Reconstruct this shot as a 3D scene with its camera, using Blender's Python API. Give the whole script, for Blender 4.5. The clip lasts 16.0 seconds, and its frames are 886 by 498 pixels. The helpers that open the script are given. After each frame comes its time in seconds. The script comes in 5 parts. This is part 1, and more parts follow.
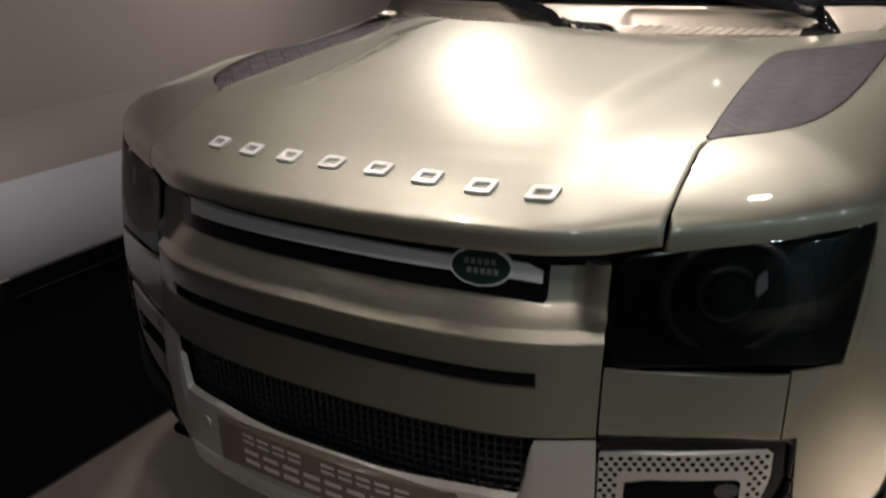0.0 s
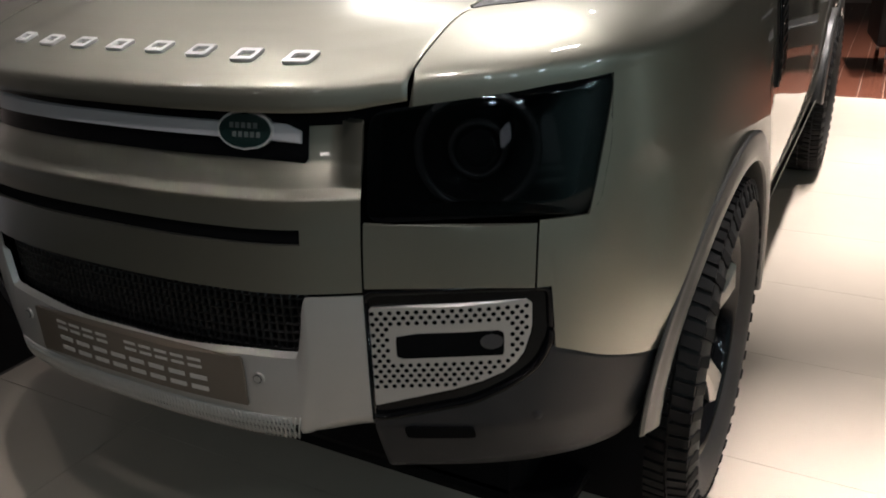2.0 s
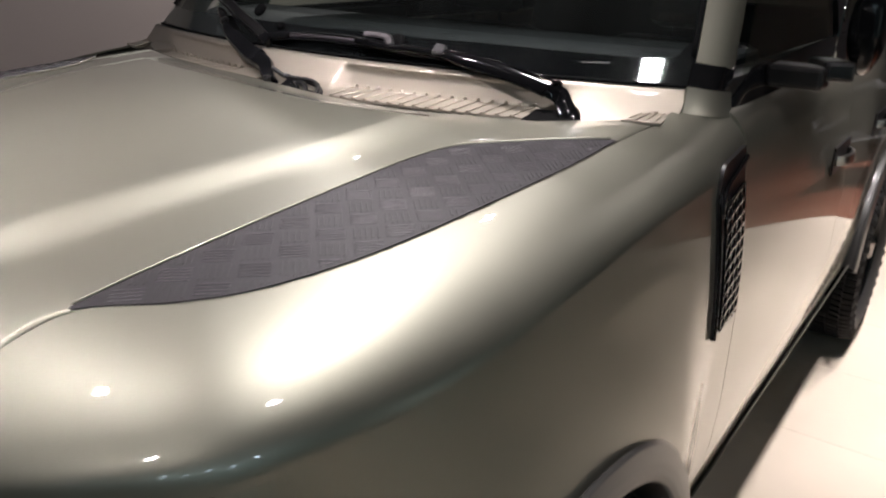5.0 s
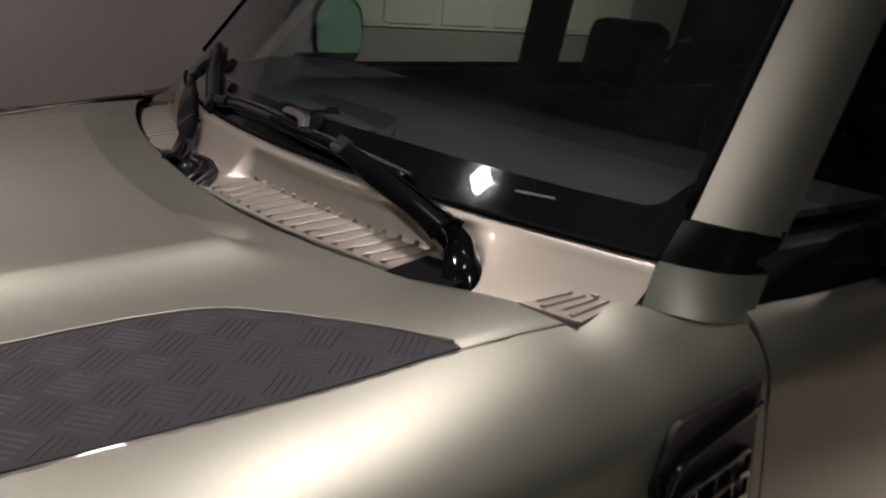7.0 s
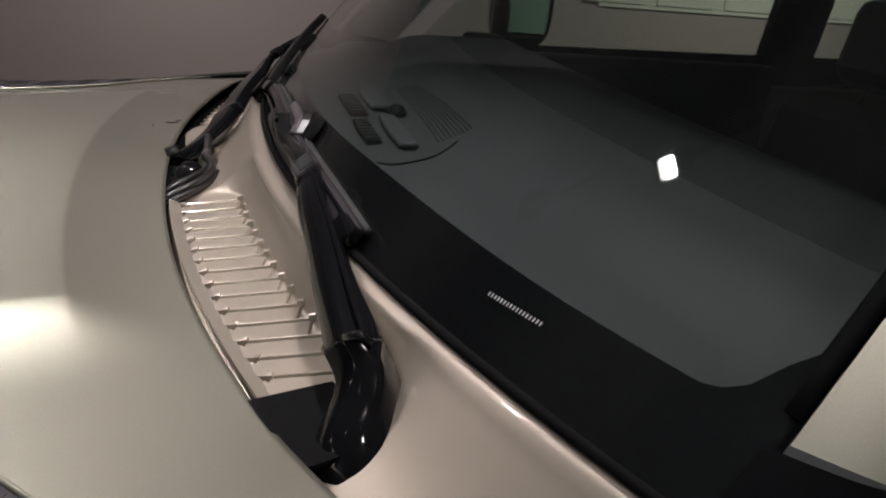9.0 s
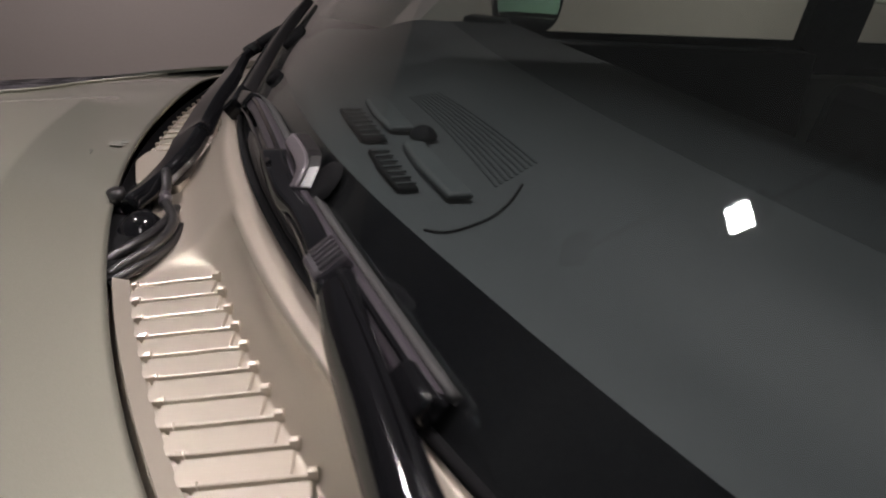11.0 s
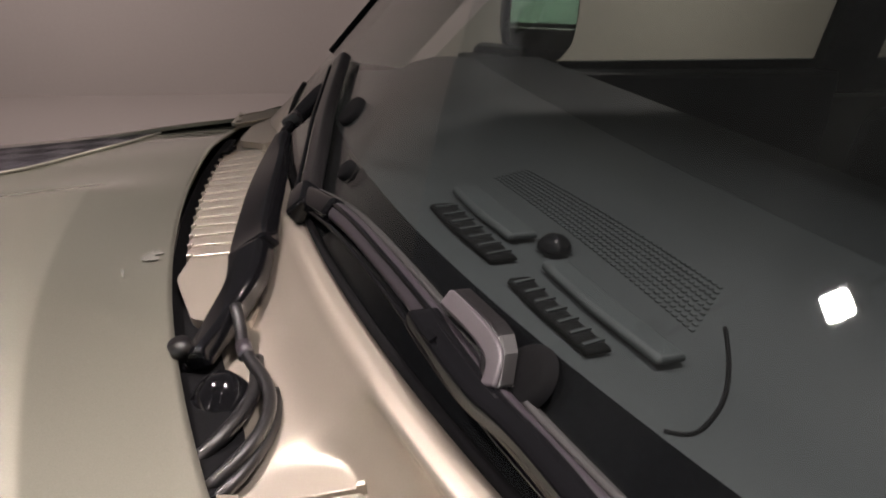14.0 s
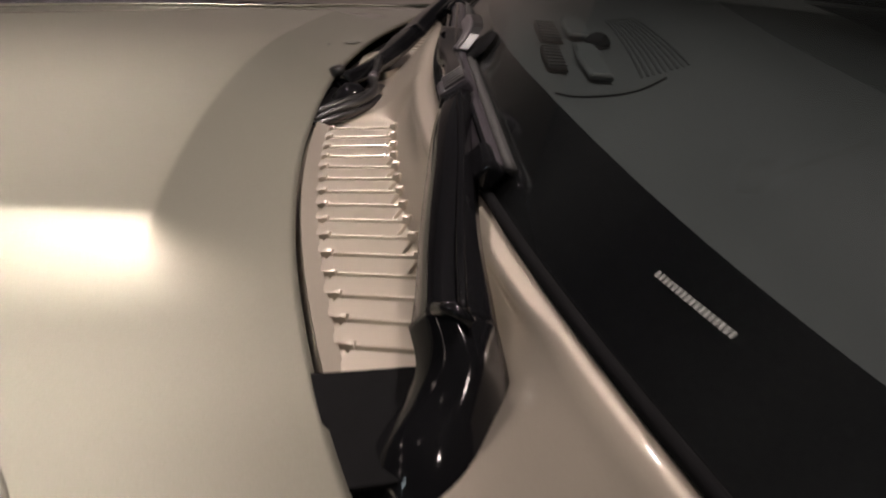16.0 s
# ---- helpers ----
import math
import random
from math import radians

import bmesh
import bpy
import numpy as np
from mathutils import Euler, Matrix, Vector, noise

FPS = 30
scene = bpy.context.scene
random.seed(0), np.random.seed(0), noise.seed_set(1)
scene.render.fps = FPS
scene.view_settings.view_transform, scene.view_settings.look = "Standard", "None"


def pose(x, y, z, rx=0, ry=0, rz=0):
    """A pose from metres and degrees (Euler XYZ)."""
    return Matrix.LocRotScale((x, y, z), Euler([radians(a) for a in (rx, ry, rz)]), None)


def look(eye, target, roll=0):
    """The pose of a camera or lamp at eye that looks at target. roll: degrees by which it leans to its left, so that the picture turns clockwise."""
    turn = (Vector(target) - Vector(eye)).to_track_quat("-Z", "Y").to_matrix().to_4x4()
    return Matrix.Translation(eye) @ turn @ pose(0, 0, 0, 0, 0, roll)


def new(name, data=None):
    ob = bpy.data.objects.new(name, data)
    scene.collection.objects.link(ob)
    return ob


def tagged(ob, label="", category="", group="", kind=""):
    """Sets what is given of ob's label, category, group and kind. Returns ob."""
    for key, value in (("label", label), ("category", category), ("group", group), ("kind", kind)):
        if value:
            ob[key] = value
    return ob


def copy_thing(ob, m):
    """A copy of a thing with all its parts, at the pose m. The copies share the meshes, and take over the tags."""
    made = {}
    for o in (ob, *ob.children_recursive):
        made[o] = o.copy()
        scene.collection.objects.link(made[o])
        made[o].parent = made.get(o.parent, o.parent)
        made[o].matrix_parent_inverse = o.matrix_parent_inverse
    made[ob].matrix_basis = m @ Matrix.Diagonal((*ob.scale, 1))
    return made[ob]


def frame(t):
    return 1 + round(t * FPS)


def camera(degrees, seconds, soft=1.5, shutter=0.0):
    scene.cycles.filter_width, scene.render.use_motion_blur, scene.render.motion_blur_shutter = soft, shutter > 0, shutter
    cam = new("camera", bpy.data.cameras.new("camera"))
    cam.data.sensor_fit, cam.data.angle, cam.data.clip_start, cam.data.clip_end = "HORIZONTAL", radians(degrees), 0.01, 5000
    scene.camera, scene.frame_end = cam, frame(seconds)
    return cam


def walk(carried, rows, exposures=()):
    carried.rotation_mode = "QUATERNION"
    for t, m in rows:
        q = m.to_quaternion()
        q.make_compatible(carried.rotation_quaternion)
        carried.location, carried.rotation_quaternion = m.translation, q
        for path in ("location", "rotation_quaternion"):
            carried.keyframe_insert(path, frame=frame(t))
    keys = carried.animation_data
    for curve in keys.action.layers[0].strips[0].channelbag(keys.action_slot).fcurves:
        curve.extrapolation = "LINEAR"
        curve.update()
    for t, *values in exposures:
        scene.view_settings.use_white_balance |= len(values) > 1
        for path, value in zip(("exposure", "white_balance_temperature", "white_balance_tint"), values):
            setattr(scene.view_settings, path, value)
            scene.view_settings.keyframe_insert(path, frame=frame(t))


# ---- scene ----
cam = camera(57.6, 16.0, soft=1.9, shutter=0.5)
PATH = [
    (0, (0.851, -0.97, 1.584), (-0.1, 0.634, 0.861), -1.5),
    (0.5, (0.891, -0.956, 1.558), (-0.016, 0.62, 0.725), -1.7),
    (1, (1.048, -0.914, 1.523), (0.134, 0.623, 0.626), -1.6),
    (1.5, (1.184, -0.896, 1.458), (0.276, 0.667, 0.603), -1.8),
    (2, (1.213, -0.908, 1.414), (0.317, 0.703, 0.639), -2.5),
    (2.5, (1.218, -0.87, 1.472), (0.304, 0.724, 0.682), -2.7),
    (3, (1.235, -0.782, 1.513), (0.258, 0.763, 0.703), -2.2),
    (3.5, (1.188, -0.583, 1.513), (0.252, 0.97, 0.667), -2.1),
    (4, (1.186, -0.413, 1.533), (0.351, 1.219, 0.733), -2.1),
    (4.2, (1.209, -0.332, 1.532), (0.331, 1.29, 0.759), -2.4),
    (4.5, (1.275, -0.197, 1.563), (0.309, 1.398, 0.84), -1.8),
    (4.7, (1.306, -0.125, 1.61), (0.301, 1.452, 0.902), -0.1),
    (6.8, (1.38, 0.784, 1.663), (-0.11, 1.96, 1.033), 4.9),
    (7, (1.356, 0.853, 1.66), (-0.184, 1.966, 1.035), 4.7),
    (7.5, (1.253, 1.025, 1.676), (-0.378, 1.997, 1.048), 5.3),
    (8, (1.165, 1.153, 1.666), (-0.539, 1.985, 1.03), 5.0),
    (8.2, (1.144, 1.203, 1.664), (-0.587, 1.96, 1.007), 5.0),
    (10.3, (0.908, 1.366, 1.6), (-0.915, 1.745, 0.87), 5.5),
    (10.5, (0.865, 1.366, 1.609), (-0.946, 1.809, 0.885), 5.4),
    (11, (0.764, 1.321, 1.622), (-0.984, 1.925, 0.86), 5.3),
    (11.5, (0.714, 1.275, 1.629), (-1.008, 1.934, 0.855), 4.3),
    (12, (0.665, 1.242, 1.626), (-1.038, 1.942, 0.847), 5.3),
    (12.5, (0.608, 1.225, 1.627), (-1.079, 1.958, 0.842), 5.6),
    (13, (0.564, 1.219, 1.648), (-1.116, 1.954, 0.851), 5.3),
    (13.5, (0.53, 1.22, 1.652), (-1.152, 1.968, 0.87), 4.6),
    (14, (0.525, 1.217, 1.661), (-1.165, 1.967, 0.897), 4.3),
    (14.5, (0.593, 1.233, 1.651), (-1.117, 1.941, 0.893), 3.3),
    (15, (0.69, 1.277, 1.625), (-1.055, 1.823, 0.815), 2.4),
    (15.5, (0.832, 1.343, 1.589), (-0.956, 1.59, 0.728), 4.4),
    (16, (0.925, 1.403, 1.569), (-0.889, 1.407, 0.728), 5.8),
]
# exposure in stops along the way, and the white balance that warms towards the end
EXPOSURES = [(0.0, 0.34, 6700, 11), (1.5, 0.42, 6350, 11), (3.0, 0.42, 6250, 11), (3.5, 0.30, 6150, 11), (4.5, 0.30, 6200, 12),
             (7.0, -0.50, 6350, 14), (7.5, -0.08, 6350, 14), (8.2, -0.04, 6350, 14), (10.5, 0.02, 6350, 14), (11.2, 0.46, 6350, 15), (12.5, 0.62, 6300, 16),
             (14.5, 0.76, 6850, 17), (15.3, 0.26, 7000, 17), (16.0, -0.05, 6950, 18)]
walk(cam, [(t, look(eye, target, roll)) for t, eye, target, roll in PATH], exposures=EXPOSURES)

# ---------------- world, exposure and large lights ----------------
world = bpy.data.worlds.new("showroom_world")
scene.world = world
world.use_nodes = True
world.node_tree.nodes["Background"].inputs["Color"].default_value = (0.9, 0.82, 0.75, 1)
world.node_tree.nodes["Background"].inputs["Strength"].default_value = 0.02


# ---------------- materials ----------------
def material(name, color, rough=0.5, metal=0.0, noise_scale=0.0, noise_amount=0.0, bump=0.0, bump_scale=200.0,
             coat=0.0, stain=0.0, stain_scale=3.0, spec=0.5, coat_rough=0.03):
    m = bpy.data.materials.new(name)
    m.use_nodes = True
    nt = m.node_tree
    p = nt.nodes["Principled BSDF"]
    p.inputs["Base Color"].default_value = (*color, 1)
    p.inputs["Roughness"].default_value = rough
    p.inputs["Metallic"].default_value = metal
    p.inputs["Coat Weight"].default_value = coat
    p.inputs["Coat Roughness"].default_value = coat_rough
    p.inputs["Specular IOR Level"].default_value = spec
    co = nt.nodes.new("ShaderNodeTexCoord")
    if noise_amount or stain:
        n1 = nt.nodes.new("ShaderNodeTexNoise")
        n1.inputs["Scale"].default_value = noise_scale or 60.0
        n1.inputs["Detail"].default_value = 6
        nt.links.new(co.outputs["Object"], n1.inputs["Vector"])
        n2 = nt.nodes.new("ShaderNodeTexNoise")
        n2.inputs["Scale"].default_value = stain_scale
        n2.inputs["Detail"].default_value = 4
        nt.links.new(co.outputs["Object"], n2.inputs["Vector"])
        add = nt.nodes.new("ShaderNodeMath")
        add.operation = "MULTIPLY_ADD"
        nt.links.new(n1.outputs["Fac"], add.inputs[0])
        add.inputs[1].default_value = 2 * noise_amount
        add.inputs[2].default_value = 1 - noise_amount
        add2 = nt.nodes.new("ShaderNodeMath")
        add2.operation = "MULTIPLY_ADD"
        nt.links.new(n2.outputs["Fac"], add2.inputs[0])
        add2.inputs[1].default_value = 2 * stain
        add2.inputs[2].default_value = 1 - stain
        mul = nt.nodes.new("ShaderNodeMath")
        mul.operation = "MULTIPLY"
        nt.links.new(add.outputs[0], mul.inputs[0])
        nt.links.new(add2.outputs[0], mul.inputs[1])
        mix = nt.nodes.new("ShaderNodeVectorMath")
        mix.operation = "SCALE"
        mix.inputs[0].default_value = color
        nt.links.new(mul.outputs[0], mix.inputs["Scale"])
        nt.links.new(mix.outputs[0], p.inputs["Base Color"])
        rg = nt.nodes.new("ShaderNodeMath")
        rg.operation = "MULTIPLY_ADD"
        nt.links.new(n2.outputs["Fac"], rg.inputs[0])
        rg.inputs[1].default_value = 0.3 * rough
        rg.inputs[2].default_value = 0.85 * rough
        nt.links.new(rg.outputs[0], p.inputs["Roughness"])
    if bump:
        n3 = nt.nodes.new("ShaderNodeTexNoise")
        n3.inputs["Scale"].default_value = bump_scale
        n3.inputs["Detail"].default_value = 3
        nt.links.new(co.outputs["Object"], n3.inputs["Vector"])
        b = nt.nodes.new("ShaderNodeBump")
        b.inputs["Strength"].default_value = bump
        b.inputs["Distance"].default_value = 0.002
        nt.links.new(n3.outputs["Fac"], b.inputs["Height"])
        nt.links.new(b.outputs[0], p.inputs["Normal"])
    return m


PAINT = material("metallic_paint", (0.300, 0.290, 0.242), rough=0.455, metal=0.90, coat=1.0, noise_scale=900, noise_amount=0.13,
                 stain=0.02, bump=0.02, bump_scale=1500)
PAINT_SATIN = material("cowl_paint", (0.385, 0.342, 0.290), rough=0.47, metal=0.78, coat=0.5, noise_scale=700, noise_amount=0.05, stain=0.04)
SILVER = material("silver_satin_paint", (0.62, 0.59, 0.56), rough=0.42, metal=0.55, noise_scale=500, noise_amount=0.04, stain=0.04, bump=0.03, bump_scale=900)
CHROME = material("brushed_bright_metal", (0.75, 0.74, 0.72), rough=0.22, metal=1.0, noise_scale=300, noise_amount=0.04, stain=0.03)
BLACK_GLOSS = material("gloss_black_plastic", (0.005, 0.005, 0.0058), rough=0.10, spec=0.28, noise_scale=80, noise_amount=0.1, stain=0.15)
BLACK_SATIN = material("satin_black_plastic", (0.0070, 0.0064, 0.0070), rough=0.34, noise_scale=200, noise_amount=0.1, stain=0.15, bump=0.08, bump_scale=700)
BLACK_MATT = material("matt_black", (0.0050, 0.0050, 0.0055), rough=0.8, noise_scale=90, noise_amount=0.2, stain=0.2, spec=0.05)
CHARCOAL = material("charcoal_grained_plastic", (0.019, 0.018, 0.0195), rough=0.55, noise_scale=300, noise_amount=0.08, stain=0.1, bump=0.25, bump_scale=1200)
GREY_PLASTIC = material("grey_arch_plastic", (0.058, 0.056, 0.053), rough=0.36, noise_scale=300, noise_amount=0.05, stain=0.05, bump=0.05, bump_scale=900, coat=0.2)
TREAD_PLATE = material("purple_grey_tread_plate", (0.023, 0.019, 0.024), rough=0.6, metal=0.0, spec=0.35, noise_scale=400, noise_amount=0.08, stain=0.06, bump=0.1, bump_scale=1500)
# plate ribs in two tones: shade painted into one, gleam into the other
SHADED_RIB = material("shaded_tread_rib", (0.007, 0.006, 0.007), rough=0.55, noise_scale=400, noise_amount=0.1, stain=0.08)
LIT_RIB = material("lit_tread_rib", (0.040, 0.035, 0.041), rough=0.36, noise_scale=400, noise_amount=0.08, stain=0.06)
RUBBER = material("tyre_rubber", (0.013, 0.0125, 0.0125), rough=0.7, noise_scale=120, noise_amount=0.15, stain=0.15, bump=0.15, bump_scale=500)
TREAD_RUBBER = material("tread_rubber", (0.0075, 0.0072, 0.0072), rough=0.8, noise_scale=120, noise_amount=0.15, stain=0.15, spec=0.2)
FRIT = material("black_glass_band", (0.0025, 0.0025, 0.0034), rough=0.06, coat=0.3, noise_scale=50, noise_amount=0.05, stain=0.1)
LAMP_GLASS = material("smoked_lamp_glass", (0.009, 0.009, 0.0105), rough=0.03, coat=0.6, noise_scale=40, noise_amount=0.05, stain=0.05)
LAMP_GREY = material("lamp_reflector_grey", (0.085, 0.085, 0.090), rough=0.3, metal=0.5, noise_scale=60, noise_amount=0.08, stain=0.1)
PLATE_BROWN = material("display_plate_taupe", (0.17, 0.135, 0.105), rough=0.3, coat=0.4, noise_scale=200, noise_amount=0.05, stain=0.05)
BAND_MARK = material("grey_band_marking", (0.42, 0.41, 0.40), rough=0.5, noise_scale=200, noise_amount=0.05, stain=0.05)
BADGE_MARK = material("badge_grey_marking", (0.12, 0.13, 0.128), rough=0.5, noise_scale=200, noise_amount=0.05, stain=0.05)
PLATE_MARK = material("pale_plate_marking", (0.62, 0.58, 0.54), rough=0.4, noise_scale=200, noise_amount=0.05, stain=0.05)
BADGE_GREEN = material("badge_dark_green", (0.012, 0.028, 0.026), rough=0.2, coat=0.6, noise_scale=100, noise_amount=0.1, stain=0.1)
BAR_GREY = material("grille_bar_silver_grey", (0.62, 0.61, 0.64), rough=0.35, metal=0.2, noise_scale=300, noise_amount=0.04, stain=0.04)
DASH = material("dash_soft_plastic", (0.0165, 0.0205, 0.0225), rough=0.62, noise_scale=400, noise_amount=0.12, stain=0.1, bump=0.2, bump_scale=1500)
DASH_REAR = material("dash_rear_dark", (0.0135, 0.0168, 0.0184), rough=0.75, noise_scale=300, noise_amount=0.1, stain=0.1, bump=0.2, bump_scale=900, spec=0.25)
DASH_PALE = material("dash_grey_trim", (0.0215, 0.0265, 0.0285), rough=0.62, noise_scale=300, noise_amount=0.08, stain=0.08)
SEAT = material("seat_dark_leather", (0.0065, 0.0068, 0.0074), rough=0.5, noise_scale=200, noise_amount=0.15, stain=0.15, bump=0.2, bump_scale=600)
TILE = material("cream_polished_tile", (0.66, 0.57, 0.47), rough=0.24, noise_scale=6, noise_amount=0.04, stain=0.05, stain_scale=1.2, coat=0.2)
GROUT = material("tile_joint", (0.46, 0.39, 0.32), rough=0.8, noise_scale=40, noise_amount=0.15, stain=0.1)
CARPET = material("black_carpet", (0.011, 0.010, 0.010), rough=0.9, noise_scale=500, noise_amount=0.3, stain=0.15, bump=0.5, bump_scale=900, spec=0.1)
WOOD = material("reddish_wood_floor", (0.16, 0.055, 0.032), rough=0.25, noise_scale=12, noise_amount=0.25, stain=0.15)
WHITE_PLINTH = material("white_plinth_laminate", (0.60, 0.64, 0.74), rough=0.3, noise_scale=8, noise_amount=0.03, stain=0.05)
EDGE_METAL = material("plinth_metal_edge", (0.11, 0.10, 0.09), rough=0.3, metal=0.8, noise_scale=30, noise_amount=0.1, stain=0.1)
WALL_PAINT = material("mauve_grey_wall_paint", (0.36, 0.315, 0.295), rough=0.75, noise_scale=40, noise_amount=0.04, stain=0.05, stain_scale=0.8, bump=0.05, bump_scale=300)
WALL_DARK = material("unseen_wall_teal", (0.13, 0.19, 0.185), rough=0.6, noise_scale=40, noise_amount=0.05, stain=0.06, stain_scale=0.8)
WALL_PANEL = material("pale_wall_panel", (0.66, 0.68, 0.58), rough=0.5, noise_scale=10, noise_amount=0.04, stain=0.05)
CEILING = material("grey_ceiling_paint", (0.28, 0.31, 0.33), rough=0.8, noise_scale=30, noise_amount=0.08, stain=0.08)
LAMP_BODY = material("lamp_housing_black", (0.02, 0.02, 0.02), rough=0.5, noise_scale=60, noise_amount=0.1, stain=0.1)
SPOKE = material("machined_spoke_grey", (0.50, 0.48, 0.45), rough=0.36, metal=0.9, noise_scale=300, noise_amount=0.05, stain=0.05)
MIRROR = material("mirror_glass", (0.85, 0.85, 0.85), rough=0.02, metal=1.0)
NOZZLE_GREY = material("purple_grey_plastic", (0.028, 0.024, 0.029), rough=0.36, noise_scale=300, noise_amount=0.06, stain=0.06, bump=0.06, bump_scale=900)
NOZZLE_TOP = material("pale_purple_plastic", (0.066, 0.058, 0.064), rough=0.42, noise_scale=300, noise_amount=0.06, stain=0.06, bump=0.06, bump_scale=900)
HOSE = material("rubber_hose", (0.0060, 0.0055, 0.0060), rough=0.42, noise_scale=300, noise_amount=0.1, stain=0.1)
MARK_SILVER = material("bright_silver_mark", (0.80, 0.79, 0.78), rough=0.32, metal=0.45, noise_scale=300, noise_amount=0.03, stain=0.03)
SMUDGE = material("dried_polish_smear", (0.11, 0.106, 0.092), rough=0.6, noise_scale=200, noise_amount=0.1, stain=0.1)


def glass_material(name, tint, sheen=0.9, haze=0.0):
    m = bpy.data.materials.new(name)
    m.use_nodes = True
    nt = m.node_tree
    nt.nodes.remove(nt.nodes["Principled BSDF"])
    out = nt.nodes["Material Output"]
    tr = nt.nodes.new("ShaderNodeBsdfTransparent")
    tr.inputs["Color"].default_value = (*tint, 1)
    gl = nt.nodes.new("ShaderNodeBsdfGlossy")
    gl.inputs["Roughness"].default_value = 0.015
    lw = nt.nodes.new("ShaderNodeLayerWeight")
    lw.inputs["Blend"].default_value = 0.5
    pw = nt.nodes.new("ShaderNodeMath")
    pw.operation = "POWER"
    pw.inputs[1].default_value = 5.0
    nt.links.new(lw.outputs["Facing"], pw.inputs[0])
    fr = nt.nodes.new("ShaderNodeMath")
    fr.operation = "MULTIPLY_ADD"
    fr.inputs[1].default_value, fr.inputs[2].default_value = sheen, 0.04
    nt.links.new(pw.outputs[0], fr.inputs[0])
    mx = nt.nodes.new("ShaderNodeMixShader")
    nt.links.new(fr.outputs[0], mx.inputs[0])
    nt.links.new(tr.outputs[0], mx.inputs[1])
    nt.links.new(gl.outputs[0], mx.inputs[2])
    last = mx
    if haze:      # a thin streaked film, dusty, with the glass's pale reflected veil painted in
        co, mp, ns = nt.nodes.new("ShaderNodeTexCoord"), nt.nodes.new("ShaderNodeMapping"), nt.nodes.new("ShaderNodeTexNoise")
        mp.inputs["Rotation"].default_value = (0.0, 0.35, 0.0)
        mp.inputs["Scale"].default_value = (5.0, 0.5, 0.8)
        ns.inputs["Scale"].default_value, ns.inputs["Detail"].default_value = 2.2, 5
        nt.links.new(co.outputs["Object"], mp.inputs["Vector"])
        nt.links.new(mp.outputs[0], ns.inputs["Vector"])
        am = nt.nodes.new("ShaderNodeMapRange")
        am.inputs["From Min"].default_value, am.inputs["From Max"].default_value = 0.35, 0.75
        am.inputs["To Min"].default_value, am.inputs["To Max"].default_value = haze * 0.55, haze * 1.6
        nt.links.new(ns.outputs["Fac"], am.inputs["Value"])
        df = nt.nodes.new("ShaderNodeBsdfDiffuse")
        df.inputs["Color"].default_value = (0.62, 0.66, 0.64, 1)
        last = nt.nodes.new("ShaderNodeMixShader")
        nt.links.new(am.outputs[0], last.inputs[0])
        nt.links.new(mx.outputs[0], last.inputs[1])
        nt.links.new(df.outputs[0], last.inputs[2])
    nt.links.new(last.outputs[0], out.inputs["Surface"])
    return m


GLASS = glass_material("tinted_windscreen_glass", (0.88, 0.915, 0.905), haze=0.003)
GLASS_SIDE = glass_material("tinted_side_glass", (0.86, 0.90, 0.85))


# ---------------- mesh helpers ----------------
def spline(xs, ys):
    """Natural cubic spline through the knots."""
    x, y = np.array(xs, float), np.array(ys, float)
    n, h = len(x), np.diff(x)
    A, r = np.eye(n), np.zeros(n)
    for i in range(1, n - 1):
        A[i, i - 1], A[i, i], A[i, i + 1] = h[i - 1], 2 * (h[i - 1] + h[i]), h[i]
        r[i] = 3 * ((y[i + 1] - y[i]) / h[i] - (y[i] - y[i - 1]) / h[i - 1])
    c = np.linalg.solve(A, r)

    def f(v):
        v = np.clip(np.asarray(v, float), x[0], x[-1])
        i = np.clip(np.searchsorted(x, v) - 1, 0, n - 2)
        d = v - x[i]
        b = (y[i + 1] - y[i]) / h[i] - h[i] * (2 * c[i] + c[i + 1]) / 3
        return y[i] + b * d + c[i] * d ** 2 + (c[i + 1] - c[i]) / (3 * h[i]) * d ** 3
    return f


def smooth01(a, b, v):
    k = np.clip((v - a) / (b - a), 0, 1)
    return k * k * (3 - 2 * k)


def make(name, verts, faces, mat, parent=None, label="", solid=0.0, bevel=0.0, smooth=True, offset=-1.0, weld=True, outward=None, crisp=True):
    me = bpy.data.meshes.new(name)
    me.from_pydata([tuple(float(c) for c in v) for v in verts], [], faces)
    if weld:
        bm = bmesh.new()
        bm.from_mesh(me)
        bmesh.ops.remove_doubles(bm, verts=bm.verts, dist=1e-5)
        bmesh.ops.dissolve_degenerate(bm, edges=bm.edges, dist=1e-6)
        if outward is not None:
            bmesh.ops.recalc_face_normals(bm, faces=bm.faces)
            if sum(f.normal.dot(Vector(outward)) * f.calc_area() for f in bm.faces) < 0:
                bmesh.ops.reverse_faces(bm, faces=bm.faces)
        bm.to_mesh(me)
        bm.free()
    me.validate()
    me.update()
    if smooth:
        me.polygons.foreach_set("use_smooth", [True] * len(me.polygons))
    me.materials.append(mat)
    ob = new(name, me)
    if parent is not None:
        ob.parent = parent
    if label:
        ob["label"] = label
    if solid:
        s = ob.modifiers.new("thickness", "SOLIDIFY")
        s.thickness, s.offset = solid, offset
        if crisp:
            e = ob.modifiers.new("crisp_edges", "EDGE_SPLIT")
            e.split_angle = radians(38)
    if bevel:
        b = ob.modifiers.new("rounded_edges", "BEVEL")
        b.width, b.segments, b.limit_method, b.angle_limit = bevel, 2, "ANGLE", radians(40)
    if smooth and (solid or bevel):
        w = ob.modifiers.new("edge_shading", "WEIGHTED_NORMAL")
        w.keep_sharp = True
    return ob


